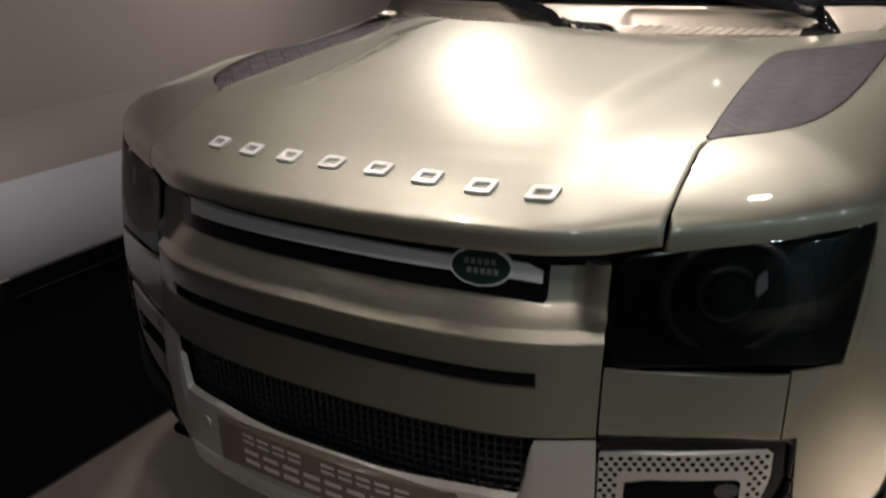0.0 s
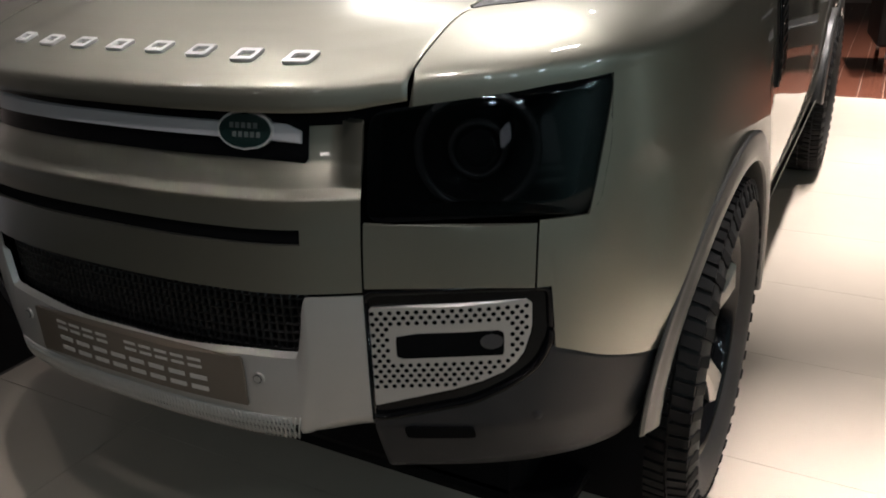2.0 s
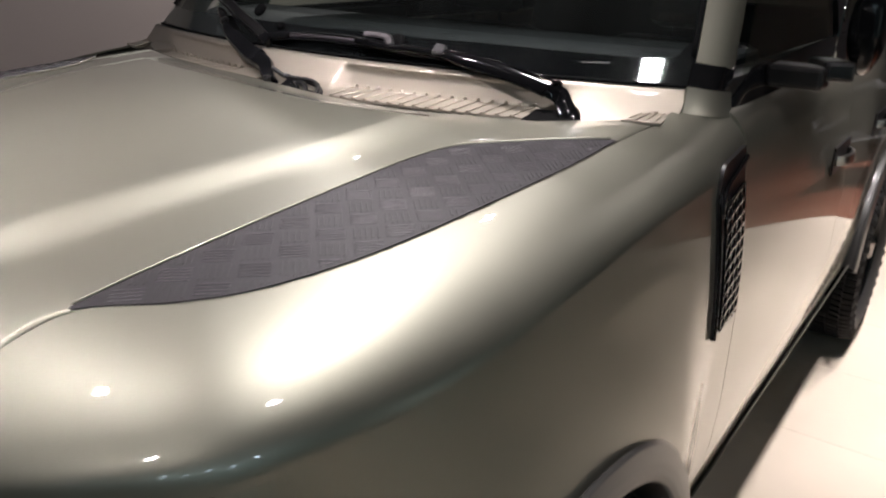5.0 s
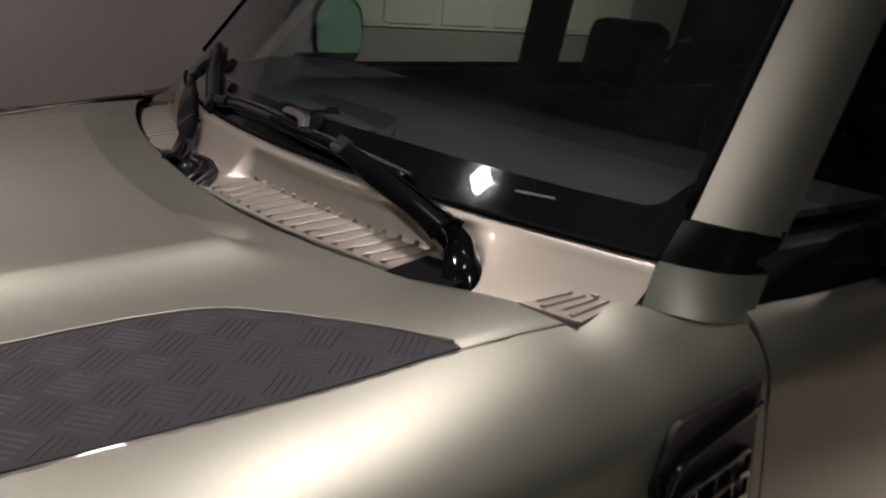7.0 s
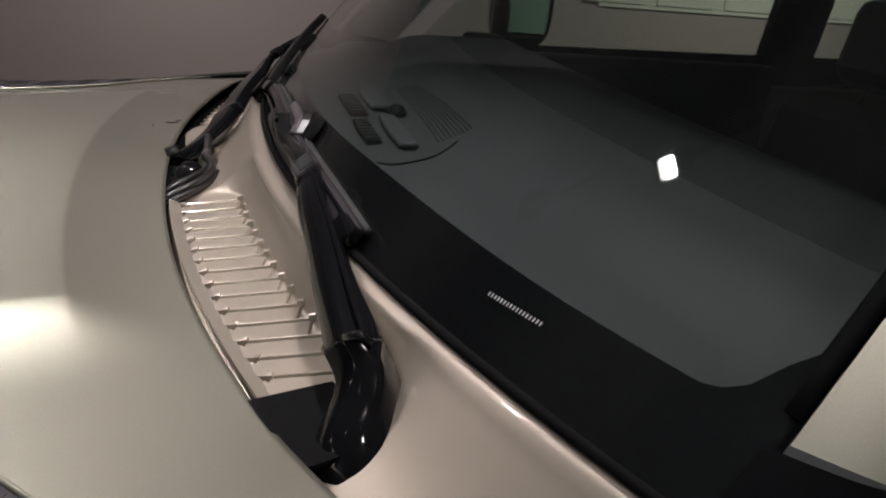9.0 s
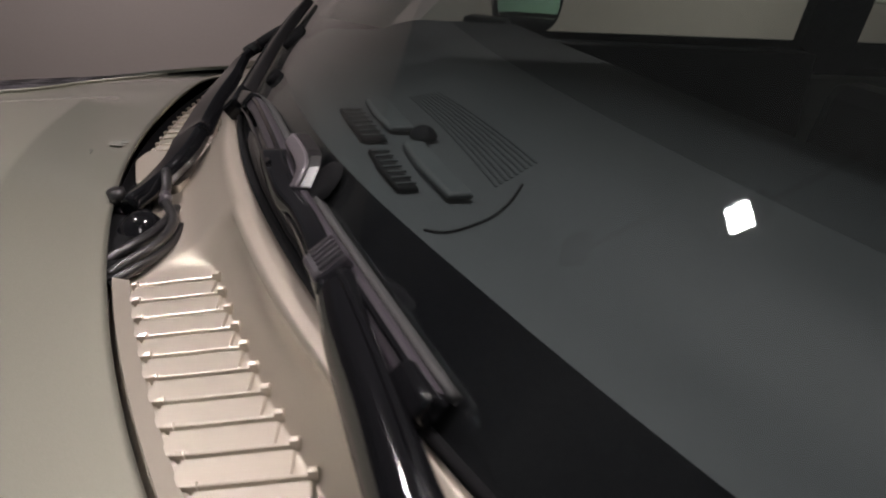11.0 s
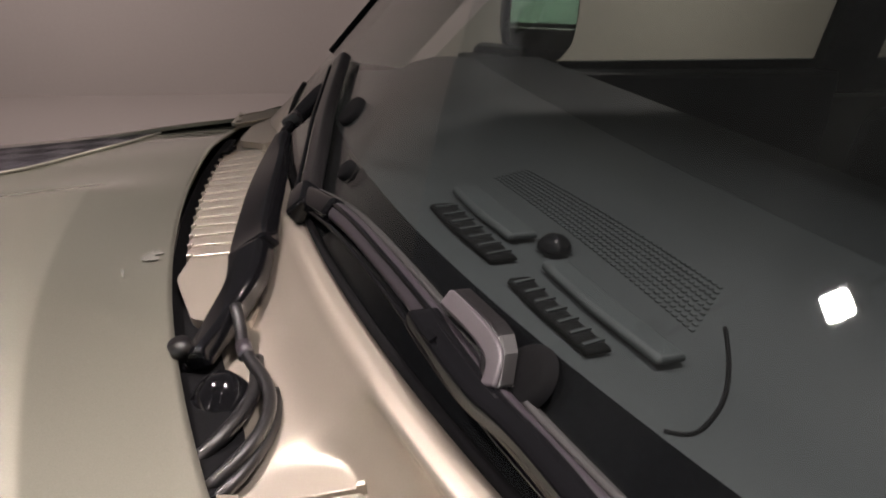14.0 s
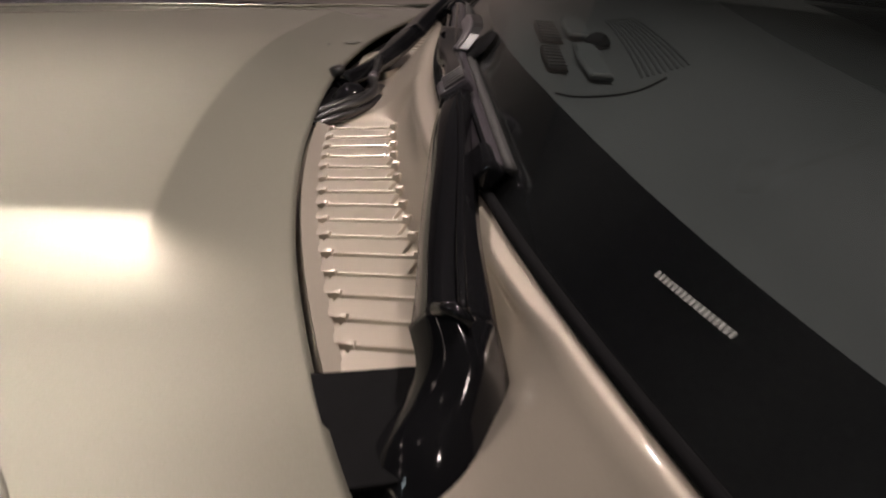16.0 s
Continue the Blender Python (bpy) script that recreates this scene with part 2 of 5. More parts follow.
def grid(fn, nu, nv, flip=False):
    verts = [fn(i / nu, j / nv) for i in range(nu + 1) for j in range(nv + 1)]
    faces = []
    for i in range(nu):
        for j in range(nv):
            a, b, c, d = i * (nv + 1) + j, (i + 1) * (nv + 1) + j, (i + 1) * (nv + 1) + j + 1, i * (nv + 1) + j + 1
            faces.append((a, d, c, b) if flip else (a, b, c, d))
    return verts, faces


def join(*pieces):
    verts, faces = [], []
    for v, f in pieces:
        k = len(verts)
        verts += list(v)
        faces += [tuple(i + k for i in q) for q in f]
    return verts, faces


def box(x0, x1, y0, y1, z0, z1):
    v = [(x, y, z) for x in (x0, x1) for y in (y0, y1) for z in (z0, z1)]
    return v, [(0, 1, 3, 2), (4, 6, 7, 5), (0, 4, 5, 1), (2, 3, 7, 6), (0, 2, 6, 4), (1, 5, 7, 3)]


def obox(m, sx, sy, sz):
    """A box of those sizes round the origin of the pose m."""
    v, f = box(-sx / 2, sx / 2, -sy / 2, sy / 2, -sz / 2, sz / 2)
    return [m @ Vector(p) for p in v], f


def tube(points, radius, sides=10, taper=None, flat=1.0):
    """A closed tube along points."""
    pts = [Vector(p) for p in points]
    verts, faces = [], []
    up = Vector((0, 0, 1))
    for i, p in enumerate(pts):
        d = (pts[min(i + 1, len(pts) - 1)] - pts[max(i - 1, 0)]).normalized()
        a = d.cross(up)
        a = a.normalized() if a.length > 1e-4 else Vector((1, 0, 0))
        b = a.cross(d).normalized()
        r = radius if taper is None else radius * taper[i]
        for k in range(sides):
            w = 2 * math.pi * k / sides
            verts.append(p + a * (r * math.cos(w)) + b * (r * flat * math.sin(w)))
    n = len(pts)
    for i in range(n - 1):
        for k in range(sides):
            faces.append((i * sides + k, i * sides + (k + 1) % sides, (i + 1) * sides + (k + 1) % sides, (i + 1) * sides + k))
    faces.append(tuple(range(sides))[::-1])
    faces.append(tuple((n - 1) * sides + k for k in range(sides)))
    return verts, faces


def beam(points, widths, heights, ups=None):
    """A bar of rectangular section along points, with its width across and height up."""
    pts = [Vector(p) for p in points]
    verts, faces = [], []
    for i, p in enumerate(pts):
        d = (pts[min(i + 1, len(pts) - 1)] - pts[max(i - 1, 0)]).normalized()
        up = Vector(ups) if ups else Vector((0, 0, 1))
        a = d.cross(up).normalized()
        b = a.cross(d).normalized()
        w, h = widths[i] / 2, heights[i] / 2
        verts += [p - a * w - b * h, p + a * w - b * h, p + a * w * 0.8 + b * h, p - a * w * 0.8 + b * h]
    for i in range(len(pts) - 1):
        for k in range(4):
            faces.append((i * 4 + k, i * 4 + (k + 1) % 4, i * 4 + 4 + (k + 1) % 4, i * 4 + 4 + k))
    e = len(verts) - 4
    faces += [(3, 2, 1, 0), (e, e + 1, e + 2, e + 3)]
    return verts, faces


def revolve(profile, n, axis_x=True, closed=False):
    """Turns (radius, along) pairs round the x axis."""
    verts, faces, m = [], [], len(profile)
    for i in range(n):
        a = 2 * math.pi * i / n
        for r, x in profile:
            verts.append((x, r * math.cos(a), r * math.sin(a)))
    for i in range(n):
        for j in range(m if closed else m - 1):
            a, b = i * m + j, i * m + (j + 1) % m
            c, d = ((i + 1) % n) * m + (j + 1) % m, ((i + 1) % n) * m + j
            faces.append((a, b, c, d))
    return verts, faces


def empty(name, label, category, group="", kind="", at=(0, 0, 0)):
    ob = new(name)
    ob.location = at
    return tagged(ob, label, category, group, kind)


# ---------------- the car's shape ----------------
# Half plan of the body at bumper height: x to its left side, y to its rear.
KNOTS = [(0, 0), (0.13, 0.002), (0.25, 0.012), (0.40, 0.045), (0.50, 0.096), (0.625, 0.155), (0.759, 0.233), (0.842, 0.318),
         (0.898, 0.45), (0.930, 0.60), (0.948, 0.78), (0.957, 1.0), (0.960, 1.3), (0.958, 1.62), (0.955, 2.5), (0.945, 3.9), (0.935, 4.55)]
LIFT = 0.0255   # fascia heights below are given from the bumper's datum, which stands this high
kl = np.concatenate([[0], np.cumsum([math.dist(KNOTS[i], KNOTS[i + 1]) for i in range(len(KNOTS) - 1)])])
sx_, sy_ = spline(kl, [k[0] for k in KNOTS]), spline(kl, [k[1] for k in KNOTS])
LS = np.concatenate([np.linspace(0, 1.6, 1200), np.linspace(1.603, kl[-1], 300)])
LX, LY = sx_(LS), sy_(LS)
LX[0] = 0.0
tx, ty = np.gradient(LX, LS), np.gradient(LY, LS)
tl = np.hypot(tx, ty)
NX, NY = ty / tl, -tx / tl
FRONT_N = int(np.searchsorted(LX[:900], 0.93)) if LX[:900].max() > 0.93 else 700


def setback(z):
    return 0.05 * max(0.0, (z - 0.78 - LIFT) / 0.33) ** 1.6 + 0.35 * max(0.0, 0.53 + LIFT - z)


def s_of_x(x):
    return float(np.interp(abs(x), LX[:FRONT_N], LS[:FRONT_N]))


def s_of_y(y):
    return float(np.interp(y, LY, LS))


def wall(s, z, off=0.0):
    """A point on the upright skin of the left half, off metres proud of it."""
    x, y = np.interp(s, LS, LX), np.interp(s, LS, LY)
    nx, ny = np.interp(s, LS, NX), np.interp(s, LS, NY)
    y += setback(z) * min(1.0, max(0.0, -ny * 1.3))
    tumble = 0.22 * max(0.0, z - 0.88) ** 2 + 0.03 * max(0.0, (0.75 - z) / 0.3) ** 2
    bulge = 0.032 * smooth01(1.12, 0.74, z) * smooth01(0.24, 0.50, y) * (1 - smooth01(1.25, 1.5, y))
    x += (bulge - tumble) * max(0.0, nx) ** 3
    return np.array((x + nx * off, y + ny * off, z))


def front_point(x, z, off=0.0):
    p = wall(s_of_x(x * (1 + 0.012 * smooth01(0.45, 0.75, abs(x)))), z + LIFT, off)
    return (p[0] if x >= 0 else -p[0], p[1], p[2])


def base_height(s):
    """Where the upright skin ends and the shoulder begins."""
    y = float(np.interp(s, LS, LY))
    return 1.117 + float(np.interp(y, (0.085, 0.155, 0.233, 0.318, 0.400), (0.0, 0.020, 0.037, 0.047, 0.052))) + 0.067 * smooth01(0.38, 1.25, y) + 0.030 * smooth01(1.38, 1.61, y)


def shoulder(s):
    y = float(np.interp(s, LS, LY))
    return 0.30 - 0.03 * smooth01(0.15, 0.4, y) - 0.085 * smooth01(0.4, 1.1, y)


RIM = np.array([wall(s, base_height(s)) for s in LS[::2]])
RIM_B = np.array([base_height(s) for s in LS[::2]])
RIM_R = np.array([shoulder(s) for s in LS[::2]])


CREST_BACK = 0.105   # the raised middle of the bonnet ends this far before its rear edge


def crest_x(y):
    """Half the width of the bonnet's raised middle."""
    return 0.360 + 0.045 * float(smooth01(0.5, 1.12, y))


def plain_top(x, y):
    ax = abs(x)
    z = 1.229 + 0.069 * y - 0.006 * smooth01(0.5, 0.9, ax)
    ridge, rear = crest_x(y), rear_edge(x)
    soft = (1 - smooth01(ridge - 0.050, ridge + 0.050, ax)) * (1 - 0.9 * smooth01(rear - 0.125, rear - 0.03, y))
    away = math.hypot(max(0.0, ax - ridge) / 0.115, max(0.0, y - (rear - CREST_BACK)) / 0.115)
    sharp = (1 - min(1.0, away)) ** 2      # a crisp crest that hollows out below
    k = smooth01(0.75, 1.05, y)
    return z + 0.020 * smooth01(0.24, 0.55, y) * (soft * (1 - k) + sharp * k)


def lean(x, y):
    """The extra crown of the bonnet towards its far half."""
    rise = 0.024 * float(smooth01(-0.35, 0.20, -x)) * float(smooth01(0.15, 1.0, y))
    return rise * (1 - float(smooth01(0.56, 0.82, -x)) * float(smooth01(0.7, 1.0, y)))


def nose_rise(k):
    """Profile of the nose: nearly upright, folded, then sloping gently back."""
    return np.interp(k, (0.0, 0.004, 0.010, 0.020, 0.033, 0.050, 0.075, 0.11, 0.20, 0.333, 0.533, 0.733, 1.0),
                     (0.0, 0.19, 0.33, 0.395, 0.425, 0.450, 0.478, 0.512, 0.596, 0.717, 0.850, 0.940, 1.0))


def top(x, y):
    """Height of the bonnet and wing tops, rolling off towards the edge of the plan."""
    ax = abs(x)
    d2 = (RIM[:, 0] - ax) ** 2 + (RIM[:, 1] - y) ** 2
    i = int(np.argmin(d2))
    best = (d2[i], RIM_R[i], RIM_B[i])
    for a in (i - 1, i):
        if 0 <= a < len(RIM) - 1:
            ex, ey = RIM[a + 1, 0] - RIM[a, 0], RIM[a + 1, 1] - RIM[a, 1]
            t = min(1.0, max(0.0, ((ax - RIM[a, 0]) * ex + (y - RIM[a, 1]) * ey) / (ex * ex + ey * ey)))
            q = (ax - RIM[a, 0] - t * ex) ** 2 + (y - RIM[a, 1] - t * ey) ** 2
            if q <= best[0]:
                best = (q, RIM_R[a] + t * (RIM_R[a + 1] - RIM_R[a]), RIM_B[a] + t * (RIM_B[a + 1] - RIM_B[a]))
    d, r, b = math.sqrt(best[0]), best[1], best[2]
    z = plain_top(x, y) + 0.042 * float(smooth01(1.40, 1.60, y)) * float(smooth01(0.77, 0.81, ax))
    z += lean(x, y) + 0.013 * float(smooth01(0.58, 0.74, x)) * float(smooth01(1.12, 1.40, y)) * float(1 - smooth01(1.46, 1.56, y))
    if d >= r:
        return z
    q = 2.6 - 0.7 * float(smooth01(0.3, 0.8, y))
    nose = float(1 - smooth01(0.24, 0.42, y))
    part = (1 - (1 - d / r) ** q) ** (1 / q)
    part += (float(nose_rise(d / r)) - part) * nose * (1 - 0.55 * float(smooth01(0.40, 0.60, ax)))
    return b + (z - b) * part


seam_x = spline([0.0, 0.20, 0.30, 0.360, 0.405, 0.463, 0.577, 0.72, 0.86, 1.035, 1.30, 1.423, 1.63],
                [0.561, 0.561, 0.561, 0.560, 0.570, 0.632, 0.704, 0.738, 0.755, 0.769, 0.788, 0.800, 0.815])
insert_x = spline([0.40, 0.55, 0.70, 0.90, 1.00, 1.08, 1.13, 1.19, 1.24, 1.30], [0.560, 0.552, 0.546, 0.543, 0.544, 0.553, 0.570, 0.622, 0.684, 0.782])


def rear_edge(x):
    return 1.253 + 0.28 * x * x


def rim_y(x):
    return float(np.interp(abs(x), RIM[:560, 0], RIM[:560, 1]))


def glass_y(x, z):
    return 1.378 + 0.245 * x * x + 0.84 * (z - 1.39)


def mirrored(verts, faces):
    """The far side's twin; the car's far front corner stands a little further out."""
    def out(v):
        return 0.028 * float(smooth01(0.55, 0.84, v[0])) * float(1 - smooth01(0.7, 1.2, v[1]))
    return [(-v[0] - out(v), v[1], v[2]) for v in verts], [tuple(reversed(f)) for f in faces]


# ---------------- the room ----------------
def room():
    floor = tagged(make("floor", *box(-1.31, 9.0, -7.0, 5.80, -0.30, -0.004), GROUT, smooth=False), "cream polished showroom floor with thin tile joints", "floor", kind="structure")
    make_floor_tiles.append(floor)
    v, f = box(-2.77, -1.318, -7.0, 12.0, -0.30, -0.002)
    tagged(make("carpet", v, f, CARPET, smooth=False), "black carpet strip laid beside the tiled floor", "carpet", kind="structure")
    v, f = box(-1.318, -1.308, -7.0, 5.80, -0.05, 0.001)
    tagged(make("trim", v, f, EDGE_METAL, smooth=False), "dark metal strip where carpet meets tiles", "floor trim", kind="structure")
    v, f = box(-1.31, 9.0, 5.81, 12.0, -0.30, -0.006)
    wood = tagged(make("wood_floor", v, f, GROUT, smooth=False), "reddish brown wooden floor beyond the tiles", "floor", kind="structure")
    for k in range(60):
        x0 = -1.31 + 0.17 * k
        make("plank", *box(x0 + 0.001, x0 + 0.168, 5.812, 12.0, -0.006, 0.0), WOOD, wood, smooth=False)
    # white display plinth with its dark edge
    plinth = empty("plinth", "low white display plinth with a dark metal edge", "plinth")
    make("plinth_top", *box(-4.4, -2.79, -3.0, 11.0, 0.0, 0.102), WHITE_PLINTH, plinth, smooth=False, bevel=0.004)
    make("rear_panel", *box(-6.6, -4.402, -3.0, 11.0, 0.0, 0.101), WALL_PAINT, plinth, "mauve-grey panel towards the wall", smooth=False)
    make("edge_strip", *box(-2.79, -2.765, -3.0, 11.0, 0.0, 0.098), EDGE_METAL, plinth, "dark metal edge strip", smooth=False, bevel=0.004)
    make("corner_bracket", *box(-2.80, -2.757, 0.99, 1.045, 0.0, 0.10), CHROME, plinth, "bright metal joint", smooth=False, bevel=0.004)
    for name, b in (("wall_left", (-6.8, -6.6, -7.2, 12.2, -0.3, 3.6)), ("wall_right", (9.0, 9.2, -7.2, 12.2, -0.3, 3.6)),
                    ("wall_back", (-6.6, 9.0, 12.0, 12.2, -0.3, 3.6)), ("wall_front", (-6.6, 9.0, -7.2, -7.0, -0.3, 3.6))):
        # these two stay out of view; their teal is chosen to tint reflections
        dark = name in ("wall_right", "wall_front")
        tagged(make(name, *box(*b), WALL_DARK if dark else WALL_PAINT, smooth=False), "unseen showroom wall in a dark teal that tints reflections" if dark else "plain mauve-grey painted showroom wall", "wall", kind="structure")
    tagged(make("ceiling", *box(-6.8, 9.2, -7.2, 12.2, 3.6, 3.75), CEILING, smooth=False), "dark painted showroom ceiling", "ceiling", kind="structure")


def wall_cladding():
    clad = tagged(make("wall_cladding", *box(-6.6, -6.57, 4.9, 9.4, 1.16, 2.4), WALL_PANEL, smooth=False), "pale green-grey wall cladding with raised panels", "wall panel", kind="structure")
    for k in range(6):
        make("panel", *box(-6.57, -6.55, 4.75 + 0.77 * k, 5.40 + 0.77 * k, 1.20, 1.76), WALL_PANEL, clad, smooth=False, bevel=0.01)


make_floor_tiles = []
room()
wall_cladding()


def spot_lamp(x, y, z, watts, aim, size=0.16, spread=150, color=(1.0, 0.925, 0.875)):
    """A square ceiling spot out of view: housing, stem and its light. Several are added fill."""
    lamp = empty("ceiling_spot", "unseen square black ceiling spotlight with a lit face", "ceiling light", group="ceiling spots", at=(0, 0, 0))
    m = look((x, y, z), aim)
    make("housing", *obox(m @ Matrix.Translation((0, 0, 0.07)), size * 1.25, size * 1.25, 0.12), LAMP_BODY, lamp, smooth=False, bevel=0.006)
    make("stem", *tube([(x, y, z + 0.06), (x, y, 3.61)], 0.012, 8), LAMP_BODY, lamp)
    light = bpy.data.lights.new("spot_light", "AREA")
    light.shape, light.size, light.energy, light.color, light.spread = "SQUARE", size, watts, color, radians(spread)
    ob = new("spot_light", light)
    ob.matrix_world = m
    return lamp


# ---------------- the car ----------------
CAR = empty("car", "olive-gold metallic off-road estate car parked on a showroom floor", "car")


def sided(name, vf, mat, parent=None, label="", **kw):
    """The part for the left side and its mirror image."""
    a = make(name, *vf, mat, parent or CAR, label, **kw)
    b = make(name, *mirrored(*vf), mat, parent or CAR, label, **kw)
    return a, b


def rounded(corners, r, n=5):
    """A convex outline with rounded corners."""
    out, m = [], len(corners)
    for i in range(m):
        p, a, b = Vector(corners[i]), Vector(corners[i - 1]), Vector(corners[(i + 1) % m])
        u, v = (a - p).normalized(), (b - p).normalized()
        k = min(r, (a - p).length * 0.45, (b - p).length * 0.45)
        for j in range(n + 1):
            t = j / n
            q = p + u * k * (1 - t) ** 2 + v * k * t ** 2
            out.append((q.x, q.y))
    return out


def rowfill(outline, fn, nz=16, nx=16, flip=False):
    """Fills a convex outline (x, z) with a grid laid on fn(x, z)."""
    zs = [p[1] for p in outline]
    lo, hi = min(zs) + 1e-5, max(zs) - 1e-5

    def span(z):
        c = []
        for i in range(len(outline)):
            (x0, z0), (x1, z1) = outline[i - 1], outline[i]
            if (z0 - z) * (z1 - z) <= 0 and z0 != z1:
                c.append(x0 + (x1 - x0) * (z - z0) / (z1 - z0))
        return min(c), max(c)

    def g(u, v):
        w = 0.5 - 0.5 * math.cos(math.pi * v)
        z = lo + (hi - lo) * (0.5 * v + 0.5 * w)
        a, b = span(z)
        return fn(a + (b - a) * u, z)
    return grid(g, nx, nz, flip)


# -- bonnet --
def bonnet():
    def f(u, v):
        k = 2 * u - 1
        y = 0.6
        for _ in range(6):
            edge, crest = float(seam_x(y)) - 0.0026, crest_x(y)
            x = math.copysign(crest * abs(k) / 0.6 if abs(k) <= 0.6 else crest + (edge - crest) * (abs(k) - 0.6) / 0.4, k)
            y0, y1 = rim_y(x) + 0.0005, rear_edge(x)
            yc = y1 - CREST_BACK
            y = y0 + (yc - y0) * (v / 0.8) ** 1.7 if v <= 0.8 else yc + (y1 - yc) * (v - 0.8) / 0.2
        return x, y, top(x, y)
    skin = make("bonnet", *grid(f, 100, 100), PAINT, CAR, solid=0.005, crisp=False)
    # raised bright blocks along the nose
    for i in range(8):
        xc = -0.345 + 0.1015 * i
        def put(a, b, h):
            x = xc + a
            y = rim_y(x) + 0.088 - 0.020 * float(smooth01(0.05, 0.36, xc)) + b
            z = top(x, y)
            e = 0.002
            n = Vector((-(top(x + e, y) - top(x - e, y)) / (2 * e), -(top(x, y + e) - top(x, y - e)) / (2 * e), 1)).normalized()
            return Vector((x, y, z)) + n * h
        w, d, t = 0.0225, 0.034, 0.0095
        rings = []
        for inset, h in ((0.0, -0.001), (0.0, 0.0055), (t, 0.0055), (t, -0.001)):
            ol = rounded([(-w + inset, inset), (w - inset, inset), (w - inset, d - inset), (-w + inset, d - inset)], 0.006 if not inset else 0.003, 4)
            rings.append([put(a + (b - 0.017) * 0.10, b, h) for a, b in ol])
        n = len(rings[0])
        v = [p for ring in rings for p in ring]
        f = [(r * n + k, r * n + (k + 1) % n, (r + 1) * n + (k + 1) % n, (r + 1) * n + k) for r in range(3) for k in range(n)]
        make("nose_mark", v, f, MARK_SILVER, skin, "raised bright metal mark" if i == 0 else "", smooth=False, bevel=0.0008)
    # small dull polish smears near the rear edge
    for x, y, w, h in ((-0.224, 1.246, 0.009, 0.007), (-0.234, 1.254, 0.006, 0.005), (-0.192, 1.221, 0.008, 0.0016)):
        def s(u, v):
            a = 2 * math.pi * u
            r = v * (1 + 0.22 * math.sin(3 * a + x * 90))
            px, py = x + w * r * math.cos(a), y + h * r * math.sin(a)
            return px, py, top(px, py) + 0.0012
        make("polish_smear", *grid(s, 28, 3), SMUDGE, skin, "dried pale polish smear", solid=0.0006)
    return skin


bonnet()


def insert_edges(y):
    return float(insert_x(y)), float(seam_x(y)) - 0.0030


def insert_panel(sgn):
    def f(u, v):
        y = 0.404 + (1.297 - 0.404) * u
        a, b = insert_edges(y)
        x = a + (b - a) * v
        return sgn * x, y, top(sgn * x, y) + 0.0018
    plate = make("bonnet_insert", *grid(f, 60, 12, flip=sgn > 0), TREAD_PLATE, CAR, "purple-grey chequer plate set in the bonnet", solid=0.005)
    pitch = 0.0645
    for i in range(-9, 6):
        for j in range(-2, 4):
            for faint in (0, 1):
                yc = 1.000 + pitch * (i + 0.5 * faint)
                xc = 0.688 + pitch * (j + 0.5 * faint)
                a, b = insert_edges(min(max(yc, 0.41), 1.29))
                if not (a - 0.012 < xc < b + 0.012 and 0.42 < yc < 1.28):
                    continue
                ang = radians(43 if faint else -47)
                pieces = []
                for q in range(5):
                    o = (q - 2) * 0.0078
                    run = []
                    for e in range(-6, 7):
                        l = 0.0195 * e / 6
                        px = xc + math.cos(ang) * l - math.sin(ang) * o
                        py = yc + math.sin(ang) * l + math.cos(ang) * o
                        aa, bb = insert_edges(min(max(py, 0.41), 1.29))
                        if aa + 0.005 < px < bb - 0.004:
                            run.append((sgn * px, py, top(sgn * px, py) + (0.0012 if faint else 0.0015)))
                    if len(run) > 3:
                        n = len(run)
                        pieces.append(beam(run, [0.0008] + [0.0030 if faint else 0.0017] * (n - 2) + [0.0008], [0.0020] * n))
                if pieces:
                    # each direction's shade or gleam is put into its rib colour
                    make("tread_mark", *join(*pieces), LIT_RIB if faint else SHADED_RIB, plate, weld=False)
    # bright chamfer along the inner edge
    pts = []
    for i in range(50):
        y = 0.41 + (1.296 - 0.41) * i / 49
        x = float(insert_x(y)) - 0.001
        pts.append((sgn * x, y, top(sgn * x, y) + 0.0022))
    make("insert_edge", *tube(pts, 0.0026, 6), PAINT, plate, "painted chamfer along the plate")


for sgn in (1, -1):
    insert_panel(sgn)


# -- wings --
S_H, S_D = s_of_x(0.5615), s_of_y(1.614)


def wing_top():
    cache = {}

    def reach(s):
        if s not in cache:
            p = wall(s, base_height(s))
            nx, ny = float(np.interp(s, LS, NX)), float(np.interp(s, LS, NY))
            d = 0.0
            while d < 0.45:
                x, y = p[0] - nx * d, p[1] - ny * d
                if x <= float(seam_x(y)) + 0.0018:
                    break
                d += 0.002
            cache[s] = (p, nx, ny, d)
        return cache[s]

    def f(s, v):
        p, nx, ny, d = reach(s)
        k = d * v ** 2.0
        x, y = p[0] - nx * k, p[1] - ny * k
        return x, y, top(x, y) if v else base_height(s)
    return f


def dark_line(x):
    return float(np.interp(x, (0.495, 0.52, 0.60, 0.66, 0.73, 0.76, 0.776, 0.81, 0.91, 0.96), (0.552, 0.552, 0.566, 0.584, 0.62, 0.650, 0.684, 0.667, 0.600, 0.59))) + LIFT


def arch_low(y, cy=0.900, r=0.475):
    k = r * r - (y - cy) ** 2
    return 0.415 + math.sqrt(k) if k > 0 else 0.0


